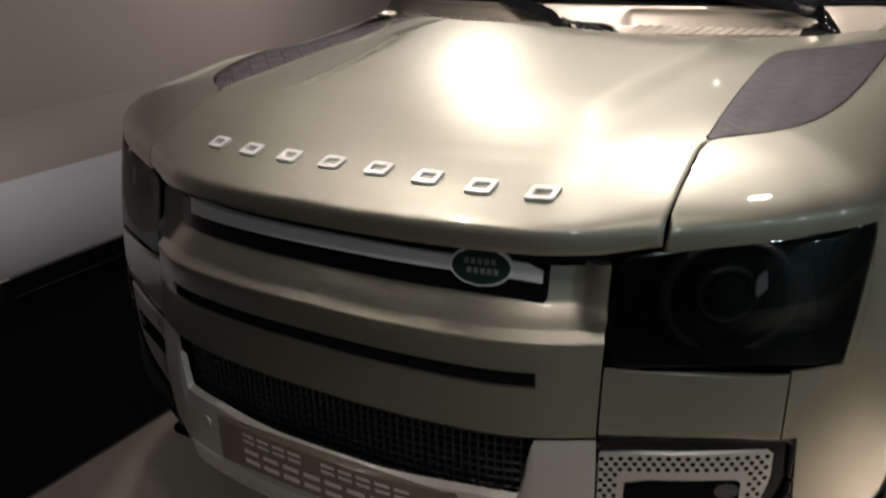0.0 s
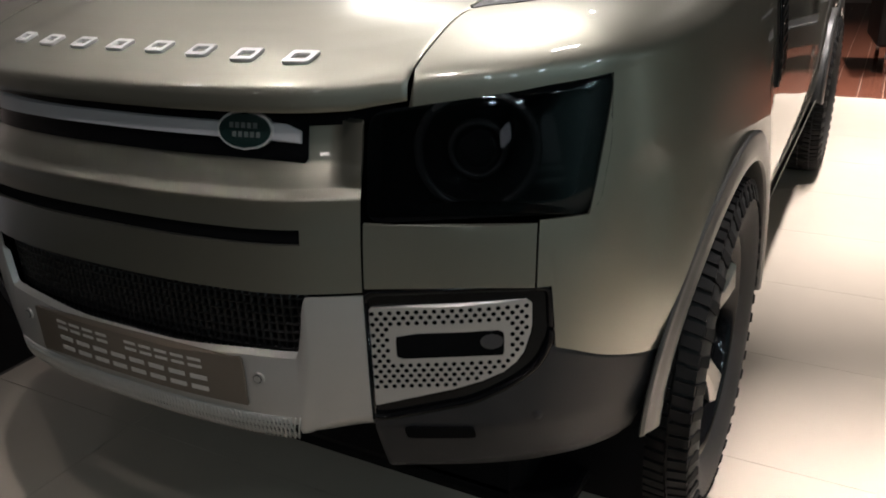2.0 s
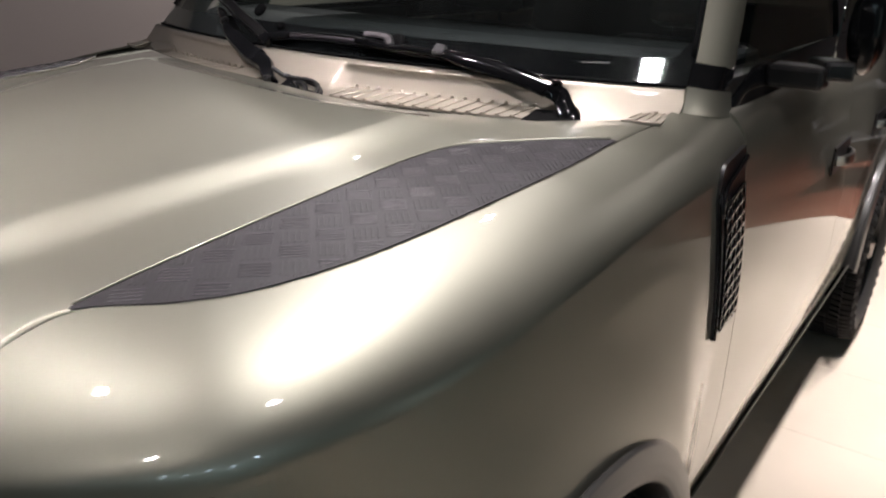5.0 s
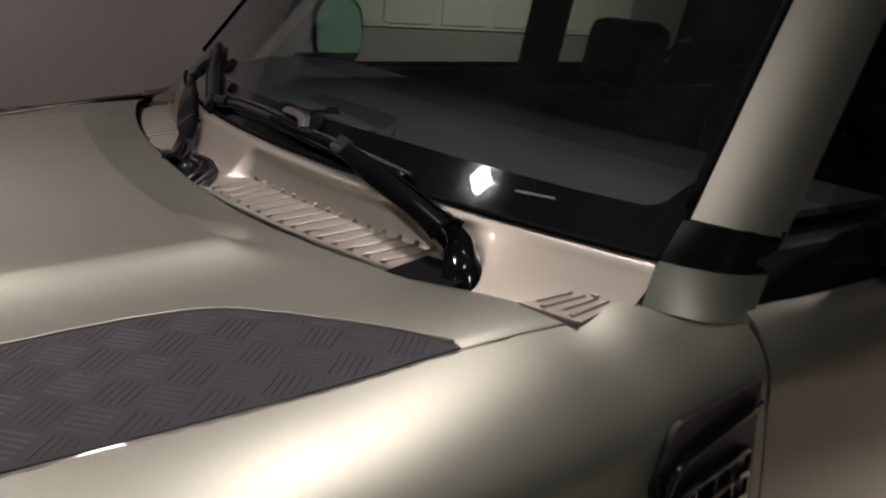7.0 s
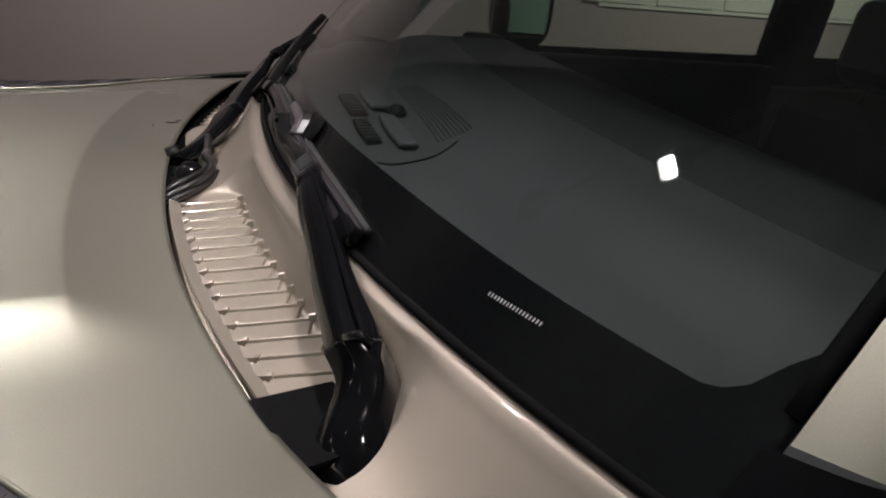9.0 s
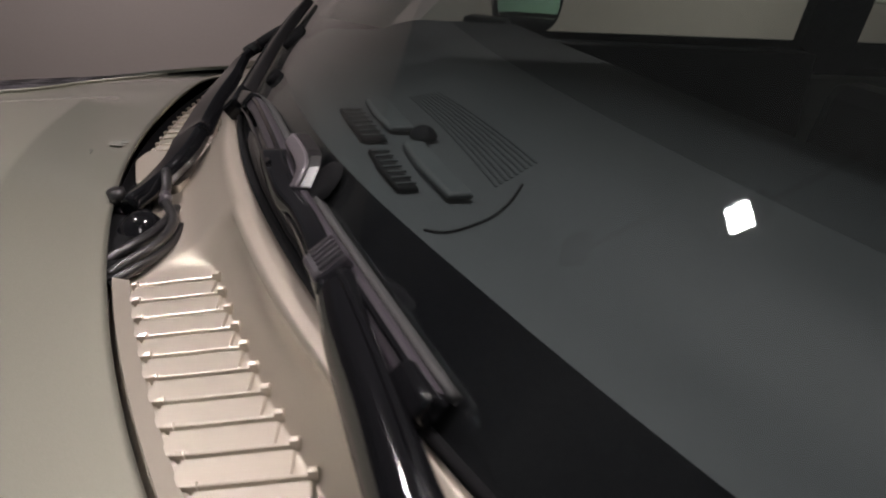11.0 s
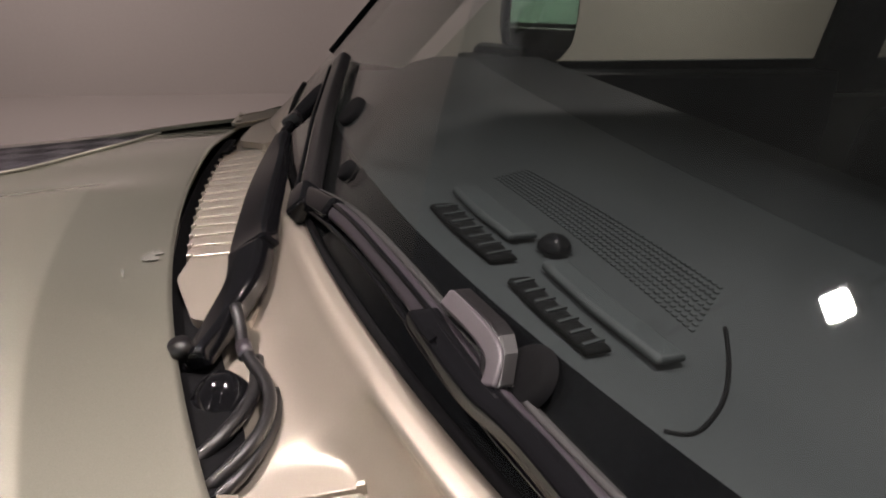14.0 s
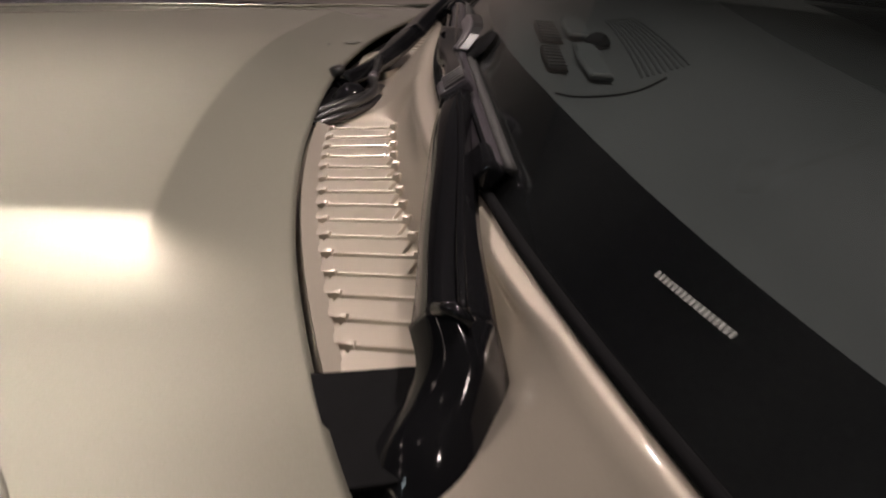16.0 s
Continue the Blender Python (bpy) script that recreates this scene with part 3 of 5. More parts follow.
def wing():
    """Top, side and the strip below the headlight, in one skin."""
    s2, s3 = s_of_x(0.7565), s_of_x(0.8205)
    crown = wing_top()
    front = [S_H + (s3 - S_H) * i / 30 for i in range(31)]
    rear = [s3 + (S_D - s3) * i / 90 for i in range(91)]
    a = grid(lambda u, v: crown(front[round(u * 30)], v), 30, 30)
    b = grid(lambda u, v: crown(rear[round(u * 90)], v), 90, 30)

    lo3 = dark_line(0.8205)
    part = (0.941 - lo3) / (base_height(s3) - lo3)

    def side(u, v):
        s = rear[round(u * 90)]
        x, y = float(np.interp(s, LS, LX)), float(np.interp(s, LS, LY))
        lo = max(arch_low(y), dark_line(x) if y < 0.51 else 0.46)
        ahead = max(0.0, 1 - u * 90 / 9)
        if ahead:
            s += ahead * (s_of_x(0.8205 + 0.027 * min(1.0, max(0.0, (v - 0.5) * 2))) - s3)
        k = v * 2 * part if v <= 0.5 else part + (v - 0.5) * 2 * (1 - part)
        return tuple(wall(s, lo + (base_height(s) - lo) * k))

    def strip(u, v):
        s = s2 + (s3 - s2) * u
        x = float(np.interp(s, LS, LX))
        lo = dark_line(x) if x > 0.779 else 0.824
        return tuple(wall(s, lo + (0.941 - lo) * v))
    return join(a, b, grid(side, 90, 30), grid(strip, 10, 15))


v, f = wing()
make("wing", v, f, PAINT, CAR, solid=0.006, outward=(0.3, -0.1, 1))
v, f = mirrored(v, f)
v = [(x, y, z + lean(x, y) * float(smooth01(1.10, 1.22, z))) for x, y, z in v]
make("wing", v, f, PAINT, CAR, solid=0.006, outward=(-0.3, -0.1, 1))
sided("corner_panel", rowfill([(0.499, 0.800), (0.7445, 0.799), (0.7445, 0.9180), (0.499, 0.9185)], lambda x, z: front_point(x, z), 10, 14), PAINT, solid=0.008)


# -- grille panel, its slot and badge bar --
def grille_panel():
    prof = [(0.7975, -0.012), (0.800, 0.0), (0.884, 0.0), (0.8855, 0.0), (0.8865, -0.022), (0.9115, -0.022), (0.9125, 0.0), (0.930, 0.0), (0.948, 0.001), (0.956, 0.0028),
            (0.9600, 0.0035), (0.9625, 0.0030), (0.9645, 0.0012), (0.9700, -0.0050), (0.9755, -0.0112), (0.9775, -0.0130), (0.981, -0.0146), (0.990, -0.0190), (1.000, -0.0250), (1.010, -0.0330), (1.018, -0.0390), (1.05, -0.040), (1.078, -0.040), (1.082, -0.050)]
    xs = sorted(set([round(-0.4955 + 0.991 * i / 80, 4) for i in range(81)] + [-0.406, -0.4045, 0.4045, 0.406]))

    def f(u, v):
        x = xs[round(u * (len(xs) - 1))]
        z, off = prof[round(v * (len(prof) - 1))]
        if abs(x) > 0.405 and off == -0.022 and z < 0.92:
            off = 0.0
        if z > 0.964:
            off += 0.030 * smooth01(0.455, 0.4955, abs(x)) * smooth01(0.964, 1.005, z)
        return front_point(x, z, off)
    return make("grille_panel", *grid(f, len(xs) - 1, len(prof) - 1), PAINT, CAR, solid=0.006)


GRILLE = grille_panel()
make("air_slot", *rowfill([(-0.404, 0.887), (0.404, 0.887), (0.404, 0.911), (-0.404, 0.911)], lambda x, z: front_point(x, z, -0.006), 2, 60), BLACK_MATT, GRILLE, "dark air slot")


def slab(outline, off, thick, mat, parent, name, label="", nz=8, nx=40, bevel=0.0):
    return make(name, *rowfill(outline, lambda x, z: front_point(x, z, off + thick), nz, nx), mat, parent, label, solid=thick, bevel=bevel)


slab(rounded([(-0.412, 1.0160), (0.414, 1.0120), (0.414, 1.0990), (-0.412, 1.0990)], 0.006), -0.038, 0.005, BLACK_GLOSS, GRILLE, "badge_bezel", "gloss black bezel", 8, 60)
slab([(-0.378, 1.0510), (0.403, 1.0460), (0.403, 1.0770), (-0.378, 1.0850)], -0.032, 0.006, BAR_GREY, GRILLE, "badge_bar", "silver-grey horizontal bar", 4, 60)


def ellipse(cx, cz, a, b, n=40):
    return [(cx + a * math.cos(2 * math.pi * i / n), cz + b * math.sin(2 * math.pi * i / n)) for i in range(n)]


slab(ellipse(0.300, 1.0660, 0.0545, 0.0325), -0.034, 0.009, MARK_SILVER, GRILLE, "badge_rim", "bright oval badge rim", 12, 14)
slab(ellipse(0.300, 1.0660, 0.0500, 0.0283), -0.0255, 0.002, BADGE_GREEN, GRILLE, "badge", "dark green oval badge", 12, 14)
for cz, cx in ((1.0742, 0.297), (1.0595, 0.303)):
    for k in range(5):
        x = cx - 0.026 + 0.0115 * k
        slab([(x, cz - 0.0045), (x + 0.0078, cz - 0.0045), (x + 0.0078, cz + 0.0045), (x, cz + 0.0045)], -0.0242, 0.0012, BADGE_MARK, GRILLE, "badge_bar_mark", "", 2, 3)


# -- lower front: mesh, skid plate, display plate --
def lattice(x0, x1, zlo, zhi, off, nx, nz, w, h):
    pieces = []
    for i in range(nx + 1):
        x = x0 + (x1 - x0) * i / nx
        a, b = zlo(x), zhi(x)
        pts = [front_point(x, a + (b - a) * k / 5, off) for k in range(6)]
        pieces.append(beam(pts, [w] * 6, [h] * 6, ups=(0, -1, 0)))
    for j in range(nz + 1):
        pts = []
        for i in range(61):
            x = x0 + (x1 - x0) * i / 60
            a, b = zlo(x), zhi(x)
            pts.append(front_point(x, a + (b - a) * j / nz, off))
        pieces.append(beam(pts, [w] * 61, [h] * 61, ups=(0, -1, 0)))
    return join(*pieces)


FRONT_MESH = make("intake_mesh", *rowfill([(-0.41, 0.645), (0.41, 0.645), (0.41, 0.80), (-0.41, 0.80)], lambda x, z: front_point(x, z, -0.070), 4, 40), BLACK_MATT, CAR, "black honeycomb intake mesh", solid=0.004)
make("intake_lattice", *lattice(-0.405, 0.405, lambda x: 0.66, lambda x: 0.796, -0.034, 52, 8, 0.005, 0.016), BLACK_SATIN, FRONT_MESH, weld=False)


def skid_top(x):
    return 0.668 + 0.014 * smooth01(0.1, 0.34, abs(x)) + (0.794 - 0.682) * smooth01(0.382, 0.410, abs(x))


def skid():
    xs = sorted(set([round(-0.4965 + 0.993 * i / 90, 4) for i in range(91)] + [sg * (0.38 + 0.0025 * k) for k in range(14) for sg in (1, -1)]))

    def f(u, v):
        x = xs[round(u * (len(xs) - 1))]
        lo = 0.494 + 0.02 * smooth01(0.36, 0.49, abs(x))
        z = lo + (skid_top(x) - lo) * v
        off = 0.010 * math.sin(math.pi * v) - 0.012 * (v > 0.97) * (abs(x) < 0.40) - 0.030 * (1 - smooth01(0.0, 0.12, v))
        return front_point(x, z, off)
    return make("skid_plate", *grid(f, len(xs) - 1, 26), SILVER, CAR, "satin silver front skid plate", solid=0.006)


SKID = skid()


def low_mesh():
    pieces = []
    for i in range(92):
        x = -0.37 + 0.74 * i / 91
        for s in (1, -1):
            pts = [front_point(x + s * 0.011 * k / 3, 0.507 + 0.050 * k / 3, 0.009) for k in range(4)]
            pieces.append(beam(pts, [0.0022] * 4, [0.004] * 4, ups=(0, -1, 0)))
    return join(*pieces)


slab([(-0.376, 0.505), (0.376, 0.505), (0.376, 0.558), (-0.376, 0.558)], 0.004, 0.003, BLACK_MATT, SKID, "lower_grille", "black lower grille strip", 6, 50)
make("lower_lattice", *low_mesh(), SILVER, SKID, weld=False)
for x in (0.311, -0.311):
    sensor = slab(ellipse(x, 0.632, 0.0125, 0.0125, 24), 0.007, 0.004, SILVER, SKID, "parking_sensor", "", 8, 8)
    slab(ellipse(x, 0.632, 0.0085, 0.0085, 24), 0.0105, 0.0015, CHARCOAL, SKID, "sensor_ring", "", 8, 8)
    slab(ellipse(x, 0.632, 0.0070, 0.0070, 24), 0.0115, 0.0015, SILVER, SKID, "sensor_face", "", 8, 8)

PLATE = slab(rounded([(-0.258, 0.570), (0.288, 0.572), (0.288, 0.676), (-0.258, 0.672)], 0.004, 3), 0.012, 0.006, PLATE_BROWN, CAR, "display_plate", "taupe display plate with pale markings", 10, 40)


def plate_marks():
    for row, (z0, z1, x0, x1, n) in enumerate(((0.637, 0.657, -0.190, 0.205, 10), (0.590, 0.622, -0.190, 0.215, 8))):
        for i in range(n):
            if row == 0 and i == 4:   # the gap between two words
                continue
            a = x0 + (x1 - x0) * (i + 0.10) / n
            b = x0 + (x1 - x0) * (i + 0.86) / n
            t = (z1 - z0) * 0.30
            k = 0.004
            for za, zb in ((z0, z0 + t), (z1 - t, z1)):
                slab([(a, za), (b, za), (b, zb), (a, zb)], 0.0175, 0.001, PLATE_MARK, PLATE, "plate_bar", "", 2, 4)


plate_marks()


def bumper():
    s0, s1 = s_of_x(0.500), s_of_y(0.505)

    def f(u, v):
        s = s0 + (s1 - s0) * u
        x = float(np.interp(s, LS, LX))
        hi = dark_line(x) - 0.001
        lo = 0.425 + 0.02 * u
        z = lo + (hi - lo) * v
        return tuple(wall(s, z, -0.004 - 0.012 * (1 - smooth01(0, 0.15, v)) + 0.006 * math.sin(math.pi * v)))
    return grid(f, 50, 24)


left_b, right_b = sided("lower_bumper", bumper(), CHARCOAL, label="charcoal grained plastic bumper corner", solid=0.006, crisp=False)



def corner_sensor(sg, parent):
    """Small round parking sensor set into the bumper corner."""
    s = 0.8113
    q = Vector((float(np.interp(s, LS, NX)), float(np.interp(s, LS, NY)), 0.0)).to_track_quat("X", "Z").to_matrix().to_4x4()
    q.translation = Vector(wall(s, 0.570, 0.0005))
    v, g = revolve([(0.0005, 0.0035), (0.0080, 0.0034), (0.0086, 0.0018), (0.0098, 0.0020), (0.0115, 0.0030), (0.0125, 0.0)], 24)
    v = [tuple(q @ Vector(p)) for p in v]
    if sg < 0:
        v, g = mirrored(v, g)
    make("parking_sensor", v, g, CHARCOAL, parent, "small round parking sensor")


corner_sensor(1, left_b)
corner_sensor(-1, right_b)

SURROUND = rounded([(0.4965, 0.797), (0.768, 0.797), (0.772, 0.700), (0.752, 0.645), (0.715, 0.612), (0.655, 0.578), (0.52, 0.546), (0.4965, 0.546)], 0.02, 4)
PERF = rounded([(0.499, 0.768), (0.742, 0.777), (0.742, 0.720), (0.728, 0.665), (0.70, 0.636), (0.65, 0.612), (0.5, 0.571)], 0.008, 4)


def both_slab(outline, off, thick, mat, parents, name, label="", nz=14, nx=20):
    out = []
    for sg, par in zip((1, -1), parents):
        v, f = rowfill(outline, lambda x, z: front_point(x, z, off + thick), nz, nx)
        if sg < 0:
            v, f = mirrored(v, f)
        out.append(make(name, v, f, mat, par, label, solid=thick))
    return out


surround = both_slab(SURROUND, -0.016, 0.004, BLACK_GLOSS, (CAR, CAR), "lamp_surround", "gloss black vent surround")
perf = both_slab(PERF, -0.010, 0.004, SILVER, surround, "perforated_cover", "silver perforated vent cover")


def surround_rim():
    """The rolled lip round the vent surround."""
    pts = []
    for x, z in SURROUND:
        pts.append(front_point(x, z, -0.009))
    pts.append(pts[0])
    return tube(pts, 0.008, 8)


for sg, par in zip((1, -1), surround):
    v, f = surround_rim()
    if sg < 0:
        v, f = mirrored(v, f)
    make("surround_lip", v, f, BLACK_GLOSS, par)


def hole_places():
    out, inner = [], (0.528, 0.714, 0.657, 0.732)
    poly = [Vector(p) for p in PERF]
    for j in range(18):
        for i in range(19):
            x = 0.5065 + 0.0134 * i + 0.0067 * (j % 2)
            z = 0.590 + 0.0104 * j + 0.035 * (x - 0.5)
            if inner[0] < x < inner[1] and inner[2] < z - 0.02 * (x - 0.53) < inner[3]:
                continue
            inside, near = False, 1.0
            for k in range(len(poly)):
                a, b = poly[k - 1], poly[k]
                if (a.y > z) != (b.y > z) and x < (b.x - a.x) * (z - a.y) / (b.y - a.y) + a.x:
                    inside = not inside
                d = b - a
                t = max(0, min(1, (Vector((x, z)) - a).dot(d) / max(d.length_squared, 1e-9)))
                near = min(near, (a + d * t - Vector((x, z))).length)
            if inside and near > 0.0062 and z > 0.6105:
                out.append((x, z))
    return out


hole = bpy.data.meshes.new("perforation")
hole.from_pydata([(0.0043 * math.cos(q * math.pi / 5), 0.0, 0.0043 * math.sin(q * math.pi / 5)) for q in range(10)], [], [tuple(range(10))])
hole.materials.append(BLACK_MATT)
for sg, par in zip((1, -1), perf):
    for x, z in hole_places():
        p, a = Vector(front_point(x, z, -0.0055)), Vector(front_point(x + 0.004, z, -0.0055))
        dot = new("perforation", hole)
        dot.parent = par
        dot.matrix_basis = pose(sg * p.x, p.y, p.z, 0, 0, sg * math.degrees(math.atan2(a.y - p.y, a.x - p.x)))
    SLOT = rounded([(0.540, 0.668), (0.702, 0.670), (0.702, 0.722), (0.540, 0.716)], 0.010, 4)
    for nm, ol, off, mt in (("fog_slot", SLOT, -0.0066, BLACK_MATT), ("fog_lens", ellipse(0.684, 0.700, 0.017, 0.015, 20), -0.0061, LAMP_GREY)):
        v, f = rowfill(ol, lambda x, z: front_point(x, z, off + 0.002), 8, 14)
        if sg < 0:
            v, f = mirrored(v, f)
        make(nm, v, f, mt, par, solid=0.002)
both_slab(rounded([(0.545, 0.500), (0.655, 0.500), (0.655, 0.530), (0.545, 0.530)], 0.008, 3), 0.001, 0.003, BLACK_MATT, (left_b, right_b), "bumper_recess", "", 6, 10)


# -- headlights --
DARK_GLASS = glass_material("smoked_headlight_glass", (0.42, 0.42, 0.43), 0.30)


def headlight(sg):
    ol = rounded([(0.5045, 0.9195), (0.822, 0.9185), (0.846, 1.138), (0.5045, 1.096)], 0.024, 5)

    def lay(outline, off, name, mat, parent, label="", solid=0.004, nz=12, nx=24):
        v, f = rowfill(outline, lambda x, z: front_point(x, z, off), nz, nx)
        if sg < 0:
            v, f = mirrored(v, f)
        return make(name, v, f, mat, parent, label, solid=solid)
    body = lay(ol, -0.058, "headlight", BLACK_MATT, CAR, "smoked rectangular headlight with a round lens")
    lay(ol, 0.000, "cover_glass", DARK_GLASS, body, "smoked cover glass", solid=0.003).visible_shadow = False
    # black border under the glass
    outer = rounded([(0.5045, 0.9195), (0.822, 0.9185), (0.846, 1.138), (0.5045, 1.096)], 0.024, 5)
    inner = rounded([(0.530, 0.952), (0.796, 0.944), (0.816, 1.108), (0.530, 1.088)], 0.020, 5)

    def ring(u, v):
        i = round(u * len(outer)) % len(outer)
        (a, b), (c, d) = outer[i], inner[i]
        return front_point(a + (c - a) * v, b + (d - b) * v, -0.0045 - 0.05 * max(0, v - 0.6) / 0.4)
    v, f = grid(ring, len(outer), 5)
    if sg < 0:
        v, f = mirrored(v, f)
    make("border", v, f, BLACK_GLOSS, body, "gloss black border")
    # round lamp: outer ring, bowl, projector lens
    cx, cz = 0.660, 1.026
    c = Vector(front_point(cx, cz, -0.020))
    e = Vector(front_point(cx + 0.01, cz, -0.020)) - Vector(front_point(cx - 0.01, cz, -0.020))
    n = Vector((e.y, -e.x, 0)).normalized()
    q = n.to_track_quat("X", "Z").to_matrix().to_4x4()
    q.translation = c
    for nm, prof, mt, lb in (("light_ring", [(0.077, -0.018), (0.077, -0.002), (0.082, 0.001), (0.088, -0.001), (0.089, -0.018)], LAMP_GREY, "grey daylight ring"),
                             ("reflector_bowl", [(0.0005, -0.034), (0.035, -0.033), (0.055, -0.027), (0.070, -0.016), (0.0765, -0.008)], BLACK_GLOSS, "dark bowl"),
                             ("projector_lens", [(0.0005, 0.001), (0.012, -0.001), (0.024, -0.008), (0.031, -0.018), (0.033, -0.030)], LAMP_GLASS, "round projector lens"),
                             ("projector_ring", [(0.034, -0.028), (0.034, -0.012), (0.039, -0.010), (0.042, -0.014), (0.042, -0.028)], LAMP_GREY, "")):
        v, f = revolve([(1.18 * a, b) for a, b in prof], 40)
        v = [q @ Vector(p) for p in v]
        if sg < 0:
            v, f = mirrored(v, f)
        make(nm, v, f, mt, body, lb)
    lay(rounded([(0.748, 1.002), (0.778, 1.002), (0.762, 1.078), (0.744, 1.078)], 0.004, 3), -0.020, "side_reflector", LAMP_GREY, body, "pale wedge reflector", 0.004, 6, 6)
    lay(rounded([(0.690, 1.030), (0.705, 1.045), (0.700, 1.075), (0.688, 1.060)], 0.004, 3), -0.012, "lens_accent", BAR_GREY, body, "", 0.003, 6, 6)
    for zz in (0.985, 0.965):
        lay([(0.745, zz), (0.785, zz), (0.785, zz + 0.008), (0.745, zz + 0.008)], -0.03, "indicator_strip", LAMP_GREY, body, "", 0.003, 3, 6)


headlight(1)
headlight(-1)


# -- wheel arches, wheels --
def flare(cy):
    prof = [(0.520, -0.006), (0.514, 0.000), (0.500, 0.002), (0.482, 0.004), (0.462, 0.004), (0.450, 0.001), (0.446, -0.006), (0.446, -0.10)]

    def f(u, v):
        a = radians(-6 + 180 * u)
        i = v * (len(prof) - 1)
        k = min(int(i), len(prof) - 2)
        t = i - k
        r = prof[k][0] * (1 - t) + prof[k + 1][0] * t
        o = prof[k][1] * (1 - t) + prof[k + 1][1] * t
        y, z = cy + r * math.cos(a), 0.415 + r * math.sin(a)
        x = float(np.interp(y, LY, LX)) if y < 3 else 0.945
        xr = float(np.interp(cy + 0.50 * math.cos(a), LY, LX)) if y < 3 else 0.945
        return max(x, xr) + o + 0.030, y, max(z, 0.30)
    return grid(f, 72, 28)


def liner(cy):
    def f(u, v):
        a = radians(-20 + 220 * u)
        return 0.45 + 0.46 * v, cy + 0.485 * math.cos(a), 0.415 + 0.485 * math.sin(a)
    side = [(0.45, cy + 0.485 * math.cos(radians(-20 + 220 * i / 30)), 0.415 + 0.485 * math.sin(radians(-20 + 220 * i / 30))) for i in range(31)]
    return join(grid(f, 40, 4, flip=True), (side, [tuple(range(31))]))


for cy in (0.900, 3.870):
    sided("wheel_arch", flare(cy), GREY_PLASTIC, label="grey plastic wheel arch trim", solid=0.004)
    sided("arch_liner", liner(cy), BLACK_MATT)


def wheel():
    rim = make("wheel", *revolve([(0.262, -0.130), (0.255, -0.10), (0.245, -0.05), (0.245, 0.07), (0.258, 0.098), (0.268, 0.108), (0.274, 0.106), (0.276, 0.098)], 72), BLACK_GLOSS, CAR, "black alloy wheel with silver spokes", solid=0.004, crisp=False)
    make("tyre", *revolve([(0.268, 0.102), (0.280, 0.118), (0.310, 0.134), (0.345, 0.138), (0.372, 0.132), (0.388, 0.118), (0.397, 0.100), (0.399, 0.0), (0.397, -0.10),
                           (0.388, -0.118), (0.345, -0.138), (0.290, -0.125), (0.268, -0.105)], 96, closed=False), RUBBER, rim, "chunky black all-terrain tyre", solid=0.006, crisp=False)
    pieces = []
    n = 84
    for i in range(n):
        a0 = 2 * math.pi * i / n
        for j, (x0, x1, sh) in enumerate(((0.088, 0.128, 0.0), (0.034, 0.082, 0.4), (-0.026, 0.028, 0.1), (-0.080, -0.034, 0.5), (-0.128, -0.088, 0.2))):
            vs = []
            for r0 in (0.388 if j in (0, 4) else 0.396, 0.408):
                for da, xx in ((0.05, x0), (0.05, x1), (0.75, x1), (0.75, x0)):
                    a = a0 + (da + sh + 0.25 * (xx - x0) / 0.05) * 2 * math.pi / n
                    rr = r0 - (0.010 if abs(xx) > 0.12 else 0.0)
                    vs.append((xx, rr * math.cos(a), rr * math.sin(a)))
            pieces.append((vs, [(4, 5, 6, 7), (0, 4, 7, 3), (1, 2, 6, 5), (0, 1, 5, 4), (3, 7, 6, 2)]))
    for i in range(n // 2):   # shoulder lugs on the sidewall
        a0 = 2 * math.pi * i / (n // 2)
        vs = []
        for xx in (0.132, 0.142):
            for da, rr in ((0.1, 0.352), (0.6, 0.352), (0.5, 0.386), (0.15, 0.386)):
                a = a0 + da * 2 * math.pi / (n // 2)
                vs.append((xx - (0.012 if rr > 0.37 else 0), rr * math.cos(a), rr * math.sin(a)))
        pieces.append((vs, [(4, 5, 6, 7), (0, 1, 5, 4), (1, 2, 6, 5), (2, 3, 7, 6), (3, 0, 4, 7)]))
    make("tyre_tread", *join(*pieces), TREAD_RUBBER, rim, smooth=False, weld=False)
    for i in range(5):
        a = 2 * math.pi * i / 5 + 0.3
        def pt(r, t, x):
            return (x, r * math.cos(a) - t * math.sin(a), r * math.sin(a) + t * math.cos(a))
        v, f = [], []
        rows = [(0.055, 0.032, 0.062), (0.12, 0.028, 0.078), (0.19, 0.034, 0.094), (0.245, 0.048, 0.100), (0.262, 0.052, 0.098)]
        for r, w, x in rows:
            v += [pt(r, -w, x - 0.012), pt(r, -w * 0.7, x), pt(r, w * 0.7, x), pt(r, w, x - 0.012), pt(r, w * 0.8, x - 0.05), pt(r, -w * 0.8, x - 0.05)]
        for k in range(len(rows) - 1):
            for m in range(6):
                f.append((k * 6 + m, k * 6 + (m + 1) % 6, k * 6 + 6 + (m + 1) % 6, k * 6 + 6 + m))
        f += [(5, 4, 3, 2, 1, 0), tuple(24 + m for m in range(6))]
        make("spoke", v, f, SPOKE, rim, "bright machined spoke" if i == 0 else "", smooth=False, bevel=0.002)
    make("hub_cap", *revolve([(0.0005, 0.072), (0.030, 0.071), (0.036, 0.066), (0.060, 0.058), (0.066, 0.03)], 36), BLACK_GLOSS, rim)
    make("brake_disc", *revolve([(0.06, 0.0), (0.175, 0.0), (0.175, -0.025), (0.06, -0.025)], 48), LAMP_GREY, rim, "grey brake disc")
    return rim


